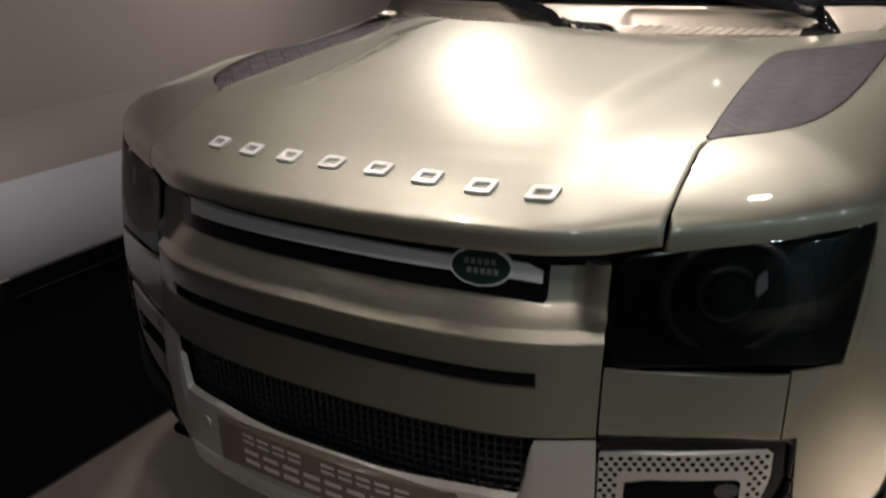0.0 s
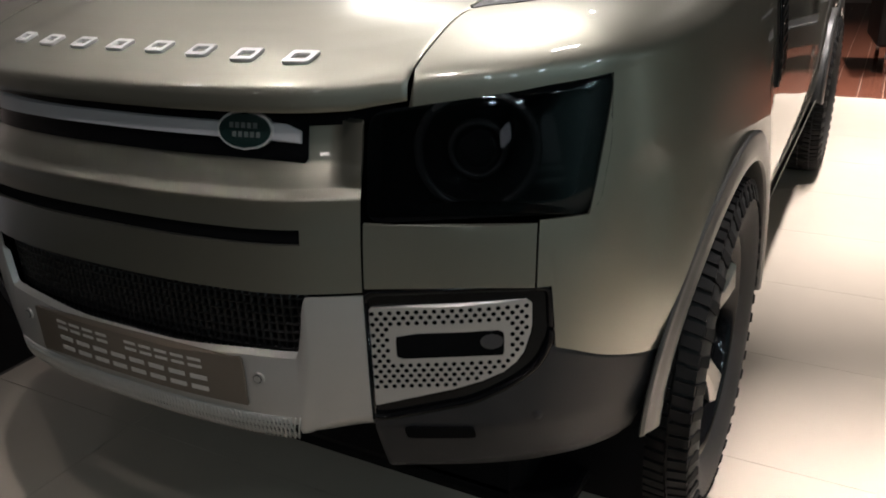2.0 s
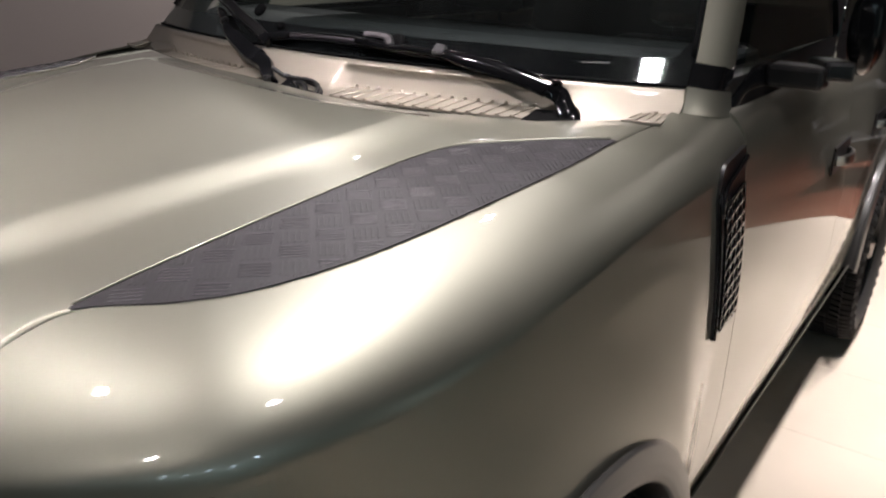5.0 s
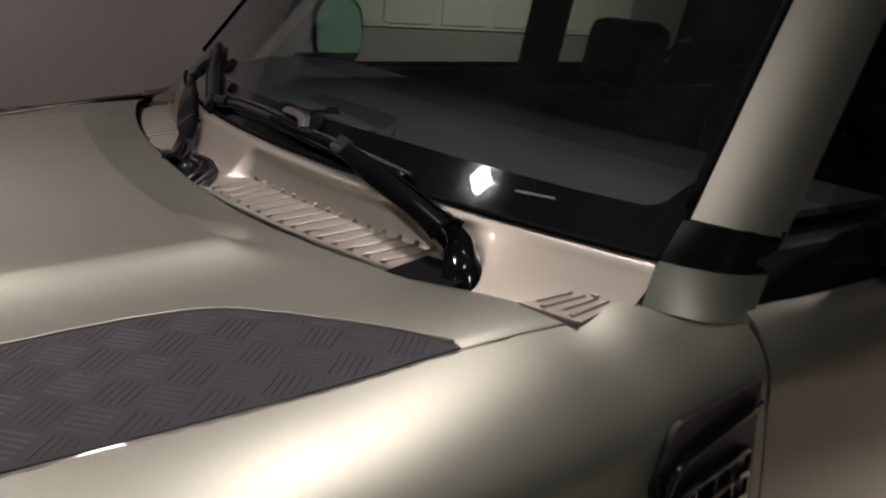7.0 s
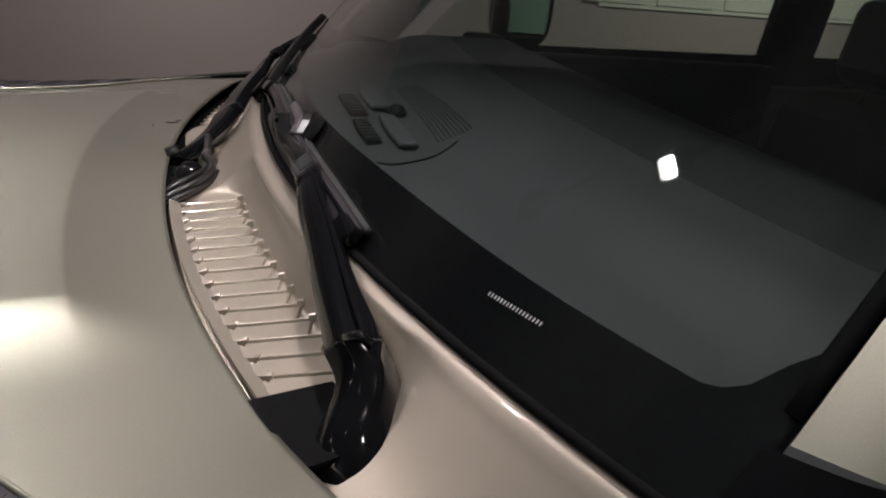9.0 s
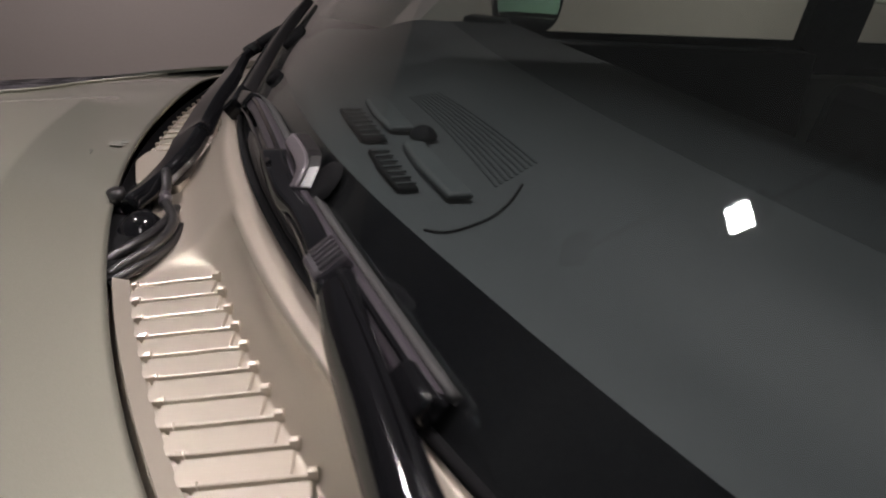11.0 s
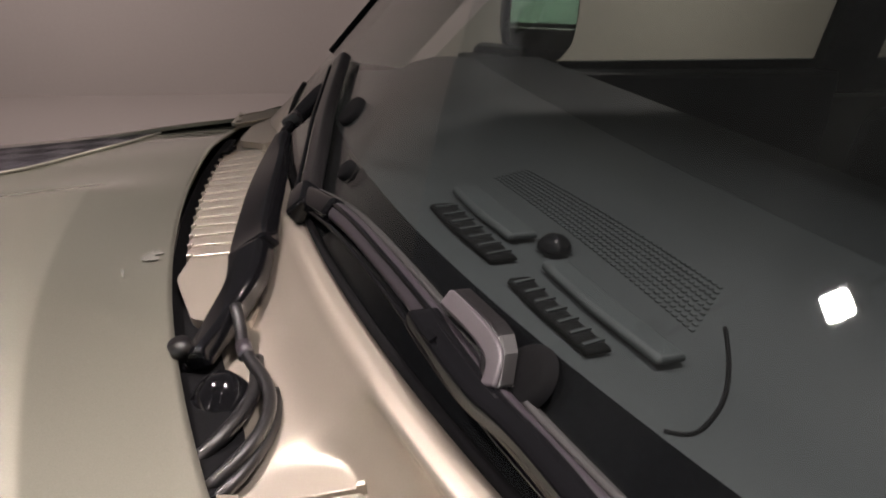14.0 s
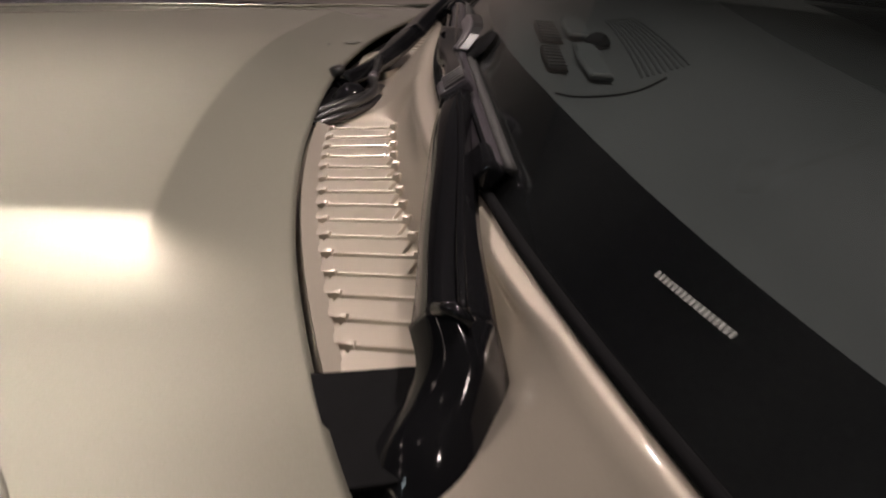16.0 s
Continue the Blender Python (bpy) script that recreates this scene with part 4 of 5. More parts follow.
WHEEL = wheel()
WHEEL.matrix_basis = pose(0.852, 0.900, 0.415) @ Matrix.Diagonal((1, 1.02, 1.02, 1))
for m in (pose(-0.852, 0.900, 0.415, 0, 0, 180), pose(0.852, 3.870, 0.415, 40, 0, 0), pose(-0.852, 3.870, 0.415, 0, 0, 180)):
    copy_thing(WHEEL, m)


# -- side vent, doors, sills, rear body --
def side_vent(sg):
    def place(u, v, off):
        y = 1.425 + 0.165 * u + 0.010 * (1 - v) * (1 - 2 * u)
        z = 0.935 + (1.268 + 0.020 * u - 0.055 * max(0.0, 1 - u / 0.22) ** 1.6 - 0.935) * v
        p = wall(s_of_y(y), z if z < 1.235 else 1.235, off)
        x, yy = p[0], p[1]
        if z > 1.235:
            x -= 0.25 * (z - 1.235) ** 1.3
        return (sg * x, yy, z)
    v, f = grid(lambda a, b: place(a, b, 0.006), 24, 24, flip=sg < 0)
    vent = make("side_vent", v, f, BLACK_SATIN, CAR, "black slatted side vent", solid=0.008)
    for i in range(11):
        pts = [place(0.16 + 0.74 * k / 4, 0.05 + 0.072 * i + 0.035 * k / 4, 0.010) for k in range(5)]
        make("slat", *beam(pts, [0.007] * 5, [0.007] * 5), BLACK_GLOSS, vent)
    for k in (0.16, 0.35, 0.54, 0.73, 0.90):
        pts = [place(k, 0.04 + 0.76 * j / 8, 0.0105) for j in range(9)]
        make("vent_rib", *beam(pts, [0.004] * 9, [0.005] * 9, ups=(1, 0, 0)), BLACK_GLOSS, vent)
    pts = [place(0.02 + 0.96 * j / 8, 0.86 + 0.08 * j / 8, 0.009) for j in range(9)]
    make("vent_ridge", *tube(pts, 0.005, 8), BLACK_GLOSS, vent)
    pts = [place(0.03, j / 12, 0.007) for j in range(13)]
    make("vent_ridge", *tube(pts, 0.004, 8), BLACK_GLOSS, vent)


side_vent(1)
side_vent(-1)
BELT = 1.345


def door(y0, y1, name):
    s0, s1 = s_of_y(y0), s_of_y(y1)

    def f(u, v):
        s = s0 + (s1 - s0) * u
        y = float(np.interp(s, LS, LY))
        lo = max(0.47, arch_low(y, 3.870))
        if v <= 0.8:
            hi = 1.235
            return tuple(wall(s, lo + (hi - lo) * v / 0.8))
        k = (v - 0.8) / 0.2
        p = wall(s, 1.235)
        d = 0.085 * k ** 1.8
        return p[0] - d, p[1], 1.235 + (BELT + 0.004 * float(1 - smooth01(1.62, 1.80, y)) - 1.235) * (1 - (1 - k ** 1.8) ** 2.2) ** (1 / 2.2)
    return grid(f, 30, 40)


for y0, y1, nm in ((1.6175, 2.74, "front_door"), (2.745, 3.44, "rear_door"), (3.445, 4.55, "rear_quarter")):
    a, b = sided(nm, door(y0, y1, nm), PAINT, solid=0.010)
    if nm != "rear_quarter":
        for sg, par in ((1, a), (-1, b)):
            yh = y1 - 0.17
            pts = [(sg * (0.957 + 0.028 * math.sin(math.pi * k / 8) ** 0.6), yh - 0.09 + 0.18 * k / 8, 1.09) for k in range(9)]
            make("door_handle", *beam(pts, [0.012] * 9, [0.028] * 9, ups=(0, 0, 1)), CHROME, par, "bright pull handle", bevel=0.002)
            v, f = grid(lambda u, v: (sg * (0.954 + 0.004 * 1), yh - 0.11 + 0.22 * u, 1.05 + 0.08 * v), 4, 4, flip=sg < 0)
            make("handle_recess", v, f, BLACK_SATIN, par, solid=0.006)
    if nm == "front_door":
        for sg, par in ((1, a), (-1, b)):
            # inner door panel
            v, f = box(0.80, 0.86, 1.64, 2.74, 0.55, 1.400)
            if sg < 0:
                v, f = mirrored(v, f)
            make("door_card", v, f, SEAT, par, "dark inner door panel", smooth=False, bevel=0.01)


def sill():
    def f(u, v):
        y = 1.32 + (3.42 - 1.32) * u
        prof = [(0.944, 0.475), (0.934, 0.450), (0.915, 0.40), (0.885, 0.345), (0.84, 0.325), (0.70, 0.33)]
        i = v * 5
        k = min(int(i), 4)
        t = i - k
        return prof[k][0] * (1 - t) + prof[k + 1][0] * t, y, prof[k][1] * (1 - t) + prof[k + 1][1] * t
    return grid(f, 20, 20, flip=True)


sided("sill", sill(), PAINT, label="olive-gold painted sill", solid=0.005)
make("underbody", *box(-0.70, 0.70, 0.30, 4.5, 0.26, 0.50), BLACK_MATT, CAR, smooth=False, bevel=0.03)
make("engine_bay", *join(box(-0.45, 0.45, 0.24, 1.20, 0.45, 1.08), box(-0.50, 0.50, 0.16, 0.24, 0.42, 0.80)), BLACK_MATT, CAR, smooth=False, bevel=0.02)


def under_seam(sgn):
    """The dark channel below the bonnet's shut line."""
    def f(u, v):
        y = 0.20 + (1.42 - 0.20) * u
        x = float(seam_x(y)) - 0.012 + 0.024 * v
        return sgn * x, y, top(sgn * x, y) - 0.0075
    return grid(f, 50, 3, flip=sgn < 0)


for sgn in (1, -1):
    make("shut_line_seal", *under_seam(sgn), BLACK_MATT, CAR, solid=0.004)
v, f = grid(lambda u, v: front_point(-0.55 + 1.10 * u, 1.072 + 0.026 * v, -0.034), 50, 2)
make("nose_seal", v, f, BLACK_MATT, CAR, solid=0.004)


# -- roof, pillars and glass --
FAR_INSET = 0.042   # by which the windscreen's far edge stands further in


def half_width(z):
    return 0.819 - 0.20 * (z - 1.39)


def screen(z0, z1, shrink=0.0, inset=0.0, nu=60, nv=24):
    def f(u, v):
        z = z0 + (z1 - z0) * v
        x = (2 * u - 1) * (half_width(z) - shrink - FAR_INSET * (u < 0.5))
        return x, glass_y(x, z) + inset, z
    return grid(f, nu, nv)


WINDSCREEN = make("windscreen", *screen(1.388, 1.92), GLASS, CAR, "clear tinted windscreen with a black lower band", solid=0.004)
WINDSCREEN.visible_shadow = False


def frit():
    def edge(x):
        rad = 0.036
        c = min(max(abs(x) * 0.985 - (half_width(1.4425 + rad) - 0.012 - rad), 0.0), rad * 0.999)
        return 1.4405 + 0.002 * abs(x) - 0.006 * float(smooth01(0.35, 0.72, abs(x))) + rad - math.sqrt(rad * rad - c * c)

    def f(u, v):
        k = (2 * u - 1)
        z = 1.3865
        x = k * half_width(z)
        z = 1.3865 + (edge(x) - 1.3865) * v
        x = k * (half_width(z) - FAR_INSET * (k < 0))
        return x, glass_y(x, z) + 0.0075, z

    def g(sg):
        def h(u, v):
            z = 1.45 + 0.47 * u
            w = 0.0125
            x = half_width(z) - w * v - FAR_INSET * (sg < 0)
            return sg * x, glass_y(x, z) + 0.0075, z
        return grid(h, 40, 4, flip=sg > 0)
    return join(grid(f, 160, 8), g(1), g(-1))


make("black_band", *frit(), FRIT, WINDSCREEN, "black ceramic band round the glass", solid=0.001, offset=1)
pts = [(x, glass_y(x, 1.392) - 0.0025, 1.3915) for x in np.linspace(-0.776, 0.818, 80)]
make("screen_seal", *tube(pts, 0.0036, 8), BLACK_MATT, WINDSCREEN, "black rubber seal")
for i in range(17):   # small pale marking strip on the band
    x = 0.6105 + 0.00315 * i
    z = 1.4215 + 0.00012 * i
    make("band_bar", *obox(pose(x, glass_y(x, z) + 0.0014, z, 50, 0, 14), 0.0013, 0.0032, 0.0005), BAND_MARK, WINDSCREEN, smooth=False)



def edge_moulding(sg, proud, lift):
    pts = []
    for k in range(24):
        z = 1.445 + 0.475 * k / 23
        x = half_width(z) - 0.002 - FAR_INSET * (sg < 0)
        pts.append((sg * x, glass_y(x, z) - proud - lift * min(1.0, (z - 1.445) / 0.12), z))
    make("screen_moulding", *tube(pts, 0.0048, 8), BLACK_MATT, WINDSCREEN, "black moulding along the glass edge")


edge_moulding(1, 0.0, 0.0)
edge_moulding(-1, 0.002, 0.0)


def pillar():
    def f(u, v):
        z = 1.434 + (1.92 - 1.434) * u
        xi, yi = half_width(z) + 0.003, glass_y(half_width(z), z) + 0.004
        zo = z - 0.024 * (1 - u)
        yo, xo = 1.706 + 0.80 * (zo - 1.41), 0.853 - 0.20 * (zo - 1.41)
        b = math.sin(math.pi * v)
        return xi + (xo - xi) * v + 0.020 * b, yi + (yo - yi) * v, z + (zo - z) * v
    return grid(f, 30, 12, flip=True)


def pillar_base(lo, hi, lift):
    def f(u, v):
        zi, zo = lo[2] + (hi[2] - lo[2]) * v, lo[5] + (hi[5] - lo[5]) * v
        xi, xo = lo[0] + (hi[0] - lo[0]) * v, lo[3] + (hi[3] - lo[3]) * v
        yi, yo = lo[1] + (hi[1] - lo[1]) * v, lo[4] + (hi[4] - lo[4]) * v
        b = math.sin(math.pi * u)
        return xi + (xo - xi) * u + lift * b, yi + (yo - yi) * u - 0.01 * b, zi + (zo - zi) * u
    return grid(f, 14, 8)


sided("front_pillar", pillar(), PAINT, label="olive-gold windscreen pillar", solid=0.01)[1].location.x = FAR_INSET
sided("pillar_band", pillar_base((0.820, 1.530, 1.394, 0.860, 1.676, 1.372), (0.812, 1.568, 1.4335, 0.854, 1.705, 1.4175), 0.016), BLACK_GLOSS, label="gloss black band at the pillar's foot", solid=0.006)[1].location.x = FAR_INSET
sided("scuttle_corner", pillar_base((0.823, 1.508, 1.346, 0.886, 1.618, 1.330), (0.820, 1.529, 1.3935, 0.862, 1.674, 1.3715), 0.016), PAINT, solid=0.006)[1].location.x = FAR_INSET
v, f = grid(lambda u, v: ((2 * u - 1) * (half_width(1.92) + 0.02 - 0.04 * v), glass_y((2 * u - 1) * 0.71, 1.92) + 2.6 * v, 1.92 + 0.06 * math.sin(math.pi * min(1, 0.15 + 0.85 * v)) - 0.03 * (2 * u - 1) ** 4), 30, 30)
make("roof", v, f, BLACK_SATIN, CAR, "dark roof panel", solid=0.02)


def side_glass(y0, y1, name, slant):
    def f(u, v):
        z = 1.36 + (1.84 - 1.36) * v
        a = y0 + slant * 0.85 * (z - 1.36)
        return 0.862 - 0.20 * (z - 1.393) - 0.004, a + (y1 - a) * u, z
    g = sided("side_window", grid(f, 12, 10), GLASS_SIDE, label="tinted side window", solid=0.004)
    for o in g:
        o.visible_shadow = False


side_glass(1.73, 2.72, "front", 1)
side_glass(2.86, 3.50, "rear", 0)
for y0, y1 in ((2.71, 2.87), (3.49, 4.55)):
    v, f = grid(lambda u, v: (0.866 - 0.20 * (1.34 + 0.58 * v - 1.393), y0 + (y1 - y0) * u, 1.34 + 0.58 * v), 4, 8)
    sided("window_pillar", (v, f), BLACK_GLOSS, solid=0.03)
make("tailgate", *box(-0.86, 0.86, 4.50, 4.56, 0.50, 1.92), PAINT, CAR, smooth=False, bevel=0.02)
v, f = grid(lambda u, v: (0.876 - 0.010 * v, 1.63 + 1.88 * u, 1.340 + (0.012 + (0.056 + 0.022 * u) * smooth01(0.0, 0.12, u)) * v), 30, 3)
sided("waist_seal", (v, f), BLACK_GLOSS, solid=0.010)


def folded_mirror(sg):
    """Door mirror, folded back against its door."""
    def f(u, v):
        a, b = 2 * math.pi * u, math.pi * v
        r = math.sin(b) ** 0.4
        return sg * (1.030 + 0.040 * r * math.cos(a)), 2.090 + 0.085 * math.cos(b), 1.490 + 0.110 * r * math.sin(a)
    m = make("door_mirror", *grid(f, 24, 16, flip=sg > 0), BLACK_GLOSS, CAR, "black door mirror folded against the door")
    v, g = join(obox(pose(sg * 0.93, 1.93, 1.385, 0, 0, 0), 0.12, 0.09, 0.05), obox(pose(sg * 0.985, 1.98, 1.40, 0, 0, sg * 35), 0.07, 0.10, 0.045))
    make("mirror_foot", v, g, BLACK_SATIN, m, smooth=False, bevel=0.01)

    def k(u, v):
        y, z = 0.072 * (2 * u - 1) * (1 - 0.25 * (2 * v - 1) ** 4), 0.100 * (2 * v - 1) * (1 - 0.2 * (2 * u - 1) ** 4)
        return sg * (0.974 - 0.135 * y + 0.045 * z), 2.070 + y, 1.492 + z
    make("mirror_face", *grid(k, 12, 12, flip=sg > 0), MIRROR, m, "silver mirror glass", solid=0.003)


folded_mirror(1)
folded_mirror(-1)


# -- scuttle panel between bonnet and windscreen --
def floor_back(x):
    return 1.336 + 0.26 * x * x


def intake(x):
    """1 along the two louvred intakes, 0 where the panel is one smooth slope."""
    return float(max(smooth01(0.05, 0.124, x) * (1 - smooth01(0.562, 0.66, x)), smooth01(-0.72, -0.63, x) * (1 - smooth01(-0.21, -0.10, x))))


def scuttle():
    def f(u, v):
        x = (2 * u - 1) * 0.821
        yr = rear_edge(x)
        raw = intake(x)
        k = max(raw, 0.55 * float(smooth01(-0.72, -0.63, x)) * float(1 - smooth01(0.562, 0.66, x)))
        yb, zb = (1 - k) * (yr + 0.026) + k * floor_back(x), 1.3205 + 0.0105 * k
        yg = glass_y(x, 1.386) - 0.009 * float(1 - smooth01(0.30, 0.60, abs(x)))
        prof = [(yr - 0.02, 1.300), (yr + 0.008, 1.306), (yr + 0.014, 1.317), (yb, zb), (yb + 0.004, zb + 0.002),
                (yb + (yg - yb) * 0.40, zb + 0.019 + 0.003 * (1 - k)), (yb + (yg - yb) * 0.72, zb + 0.0385 + 0.004 * (1 - k)), (yg - 0.0115, 1.3806), (yg - 0.0015, 1.3858), (yg + 0.0015, 1.3866), (yg + 0.010, 1.3880)]
        i = v * (len(prof) - 1)
        y = z = 0.0
        for e, w in ((-1.4, 0.10), (-0.9, 0.15), (-0.45, 0.20), (0.0, 0.10), (0.45, 0.20), (0.9, 0.15), (1.4, 0.10)):
            m = min(max(i + e * (1 - raw ** 4) * (1.4 < i < 7.5), 0.0), len(prof) - 1.0)   # rounds the folds off
            y += w * float(np.interp(m, range(len(prof)), [p[0] for p in prof]))
            z += w * float(np.interp(m, range(len(prof)), [p[1] for p in prof]))
        return x, y, z
    return grid(f, 220, 20)


SCUTTLE = make("scuttle_panel", *scuttle(), PAINT_SATIN, CAR, "champagne scuttle panel with louvred air intake", solid=0.004, crisp=False)


def slat_mesh():
    """One louvre of the intake, 1 m long along y: a flat blade, a bright rolled lip and the slit behind it."""
    prof = [(-0.0146, -0.007), (-0.0146, 0.0014), (-0.0140, 0.0024), (-0.0128, 0.0026), (-0.0118, 0.0020), (-0.0115, -0.0046), (-0.0094, -0.0046),
            (-0.0092, 0.0004), (-0.0085, 0.0011), (-0.0074, 0.0010), (0.0060, 0.0000), (0.0144, -0.0008), (0.0144, -0.007)]
    v, f, n = [], [], len(prof)
    for y in (0.0, 0.012, 0.97, 1.0):
        e = 0.0 if 0.0 < y < 1.0 else 0.0010
        v += [(x, y, z - (e if z > 0 else 0)) for x, z in prof]
    for k in range(3):
        for m in range(n):
            f.append((k * n + m, k * n + (m + 1) % n, k * n + n + (m + 1) % n, k * n + n + m))
    f += [tuple(range(n))[::-1], tuple(3 * n + m for m in range(n))]
    for y0, y1, h in ((-0.045, 0.03, 0.0036), (0.955, 1.045, 0.0056)):      # rounded tabs at both ends of the lip
        k = len(v)
        v += [(x, y, z) for x in (-0.0150, -0.0098) for y in (y0, y1) for z in (-0.005, h)]
        v += [(-0.0124, y, h + 0.0012) for y in (y0 + 0.012, y1 - 0.012)]
        f += [tuple(k + i for i in q) for q in ((0, 1, 3, 2), (4, 6, 7, 5), (1, 5, 8), (0, 4, 5, 1), (3, 9, 7), (2, 3, 7, 6), (1, 8, 9, 3), (5, 7, 9, 8))]
    me = bpy.data.meshes.new("slat")
    me.from_pydata(v, [], f)
    bm = bmesh.new()
    bm.from_mesh(me)
    bmesh.ops.recalc_face_normals(bm, faces=bm.faces)
    bm.to_mesh(me)
    bm.free()
    me.materials.append(PAINT_SATIN)
    return me


SLAT = slat_mesh()


def louvres(x0, pitch, n, skew, front):
    """n louvres from x0 on, leaning by skew, from the bonnet's gap to the foot of the upper panel."""
    for i in range(n):
        x = x0 + pitch * (i + 0.5)
        a = rear_edge(x) + front
        b = floor_back(x + skew * 0.06) - 0.001
        ob = new("slat", SLAT)
        ob.parent = SCUTTLE
        turn = math.degrees(math.atan(skew))
        run = math.hypot(b - a, skew * (b - a))
        tilt = math.degrees(math.atan2(1.331 - 1.3178, run))
        ob.matrix_basis = pose(x, a, 1.3208, tilt, 0, -turn) @ Matrix.Diagonal((pitch * math.cos(math.radians(turn)) / 0.0291, run, 1.0, 1))


louvres(0.1245, 0.0291, 15, 0.29, 0.0185)
louvres(-0.624, 0.0275, 15, 0.42, 0.0115)


def louvre_frame(x0, x1, front):
    """The painted frame of an intake: a sloping strip towards the bonnet and end bars."""
    def strip(u, v):
        x = x0 + (x1 - x0) * u
        return x, rear_edge(x) + front * (0.25 + 0.75 * v), 1.3235 - 0.0030 * v
    make("intake_edge", *grid(strip, 40, 3), PAINT_SATIN, SCUTTLE, solid=0.003)


louvre_frame(0.112, 0.566, 0.0175)


def corner_grille():
    """Small ribbed grille at the scuttle's outer end, with pale tabs along its edges."""
    quad = [Vector(p) for p in ((0.744, 1.408, 1.3345), (0.757, 1.482, 1.3430), (0.808, 1.487, 1.3440), (0.812, 1.430, 1.3345))]
    A, B, C, D = quad

    def at(u, v, up=0.0):
        return (A * (1 - u) + D * u) * (1 - v) + (B * (1 - u) + C * u) * v + Vector((0, -0.1, 0.99)) * up
    steps = []
    for k in range(4):      # four flat louvres with a step between them
        steps += [(k / 4, 0.0012), (k / 4 + 0.055, 0.0026), (k / 4 + 0.06, 0.0), (k / 4 + 0.245, 0.0004)]
    ring = lambda u, v: at(steps[round(u * 15)][0], v, steps[round(u * 15)][1])
    for sg in (1, -1):
        def put(name, vf, label="", **kw):
            v, f = vf
            v, f = [tuple(p) for p in v], f
            if sg < 0:
                v, f = mirrored(v, f)
            return make(name, v, f, PAINT_SATIN, SCUTTLE, label, **kw)
        put("corner_grille", grid(ring, 15, 6), "small ribbed corner grille", solid=0.008, smooth=False)
        for u, v in ((0.10, -0.02), (0.60, -0.02), (0.35, 0.93)):
            put("grille_tab", ([at(u + a, v + b, h) for a in (0, 0.20) for b in (0, 0.13) for h in (0.0, 0.0045)],
                               [(0, 1, 3, 2), (4, 6, 7, 5), (0, 4, 5, 1), (2, 3, 7, 6), (1, 5, 7, 3)]), smooth=False, bevel=0.001)
        put("grille_edge", beam([at(u, -0.04, 0.001) for u in (0.0, 0.5, 1.0)], [0.007] * 3, [0.006] * 3), bevel=0.001)


corner_grille()


def well(x0, x1, deep, name, lift=0.0):
    """A flat black sheet for the shade in the trough along the bonnet's rear edge; deep(x) is its width."""
    def f(u, v):
        x = x0 + (x1 - x0) * u
        a = rear_edge(x) - 0.002
        return x, a + (deep(x) + 0.002) * v, 1.3195 + lift * v
    return make(name, *grid(f, 40, 6), BLACK_MATT, SCUTTLE, "dark trough along the bonnet's rear edge", solid=0.003, offset=1)


well(0.5665, 0.652, lambda x: 0.058 - 0.022 * float(smooth01(0.61, 0.652, x)), "recess_shade", 0.012)
well(-0.700, 0.112, lambda x: 0.0105 + 0.024 * float(smooth01(-0.17, -0.08, x)) * float(1 - smooth01(0.06, 0.112, x)), "recess_shade")


def plate(corners, z, name, label=""):
    """A flat painted plate of the scuttle with rounded corners."""
    ol = rounded(corners, 0.008, 4)
    make(name, [(x, y, z + 0.2 * (y - corners[0][1])) for x, y in ol], [tuple(range(len(ol)))], PAINT_SATIN, SCUTTLE, label, solid=0.010, bevel=0.0015, offset=0)


# pale plates before and behind the far intake
plate([(-0.228, 1.282), (-0.196, 1.268), (-0.110, 1.272), (-0.075, 1.315), (-0.120, 1.335), (-0.190, 1.335)], 1.3275, "scuttle_tongue", "pale plate beside the wiper spindle")
plate([(-0.645, 1.398), (-0.700, 1.425), (-0.745, 1.490), (-0.640, 1.470), (-0.600, 1.430)], 1.3310, "scuttle_tongue")
for k in range(3):
    make("drain_slot", *obox(pose(-0.640 + 0.012 * k, 1.386 - 0.006 * k, 1.3270, 8, 0, -18), 0.005, 0.011, 0.004), BLACK_MATT, SCUTTLE, smooth=False)


# -- wipers --
def curve_points(pts, n):
    k = np.linspace(0, 1, len(pts))
    fs = [spline(k, [p[i] for p in pts]) for i in range(3)]
    return [tuple(float(f(t)) for f in fs) for t in np.linspace(0, 1, n)]


def loft(sections, n):
    """A closed skin through rings of equally many points, smoothed along its length."""
    m, k = len(sections[0]), np.linspace(0, 1, len(sections))
    fs = [[spline(k, [sec[a][c] for sec in sections]) for c in range(3)] for a in range(m)]
    verts = [tuple(float(f(t)) for f in fs[a]) for t in np.linspace(0, 1, n) for a in range(m)]
    faces = [(i * m + a, i * m + (a + 1) % m, (i + 1) * m + (a + 1) % m, (i + 1) * m + a) for i in range(n - 1) for a in range(m)]
    faces += [tuple(range(m))[::-1], tuple((n - 1) * m + a for a in range(m))]
    return verts, faces


def ridged(low, crest, back, bulge=0.003, depth=0.012):
    """A ring of a pressed arm: front edge, crest and rear edge, with its hollow underside."""
    L, T, R = Vector(low), Vector(crest), Vector(back)
    up = Vector((0, -0.5, 0.85))
    return [L, L * 0.5 + T * 0.5 + up * bulge, T, T * 0.5 + R * 0.5 + up * bulge * 0.4, R, R - up * depth * 0.7, L * 0.5 + R * 0.5 - up * depth, L - up * depth * 0.4]


def by_glass(x, z, gap):
    """A point at that x and height, gap before the glass."""
    return (x, glass_y(x, z) - gap / 0.766, z)


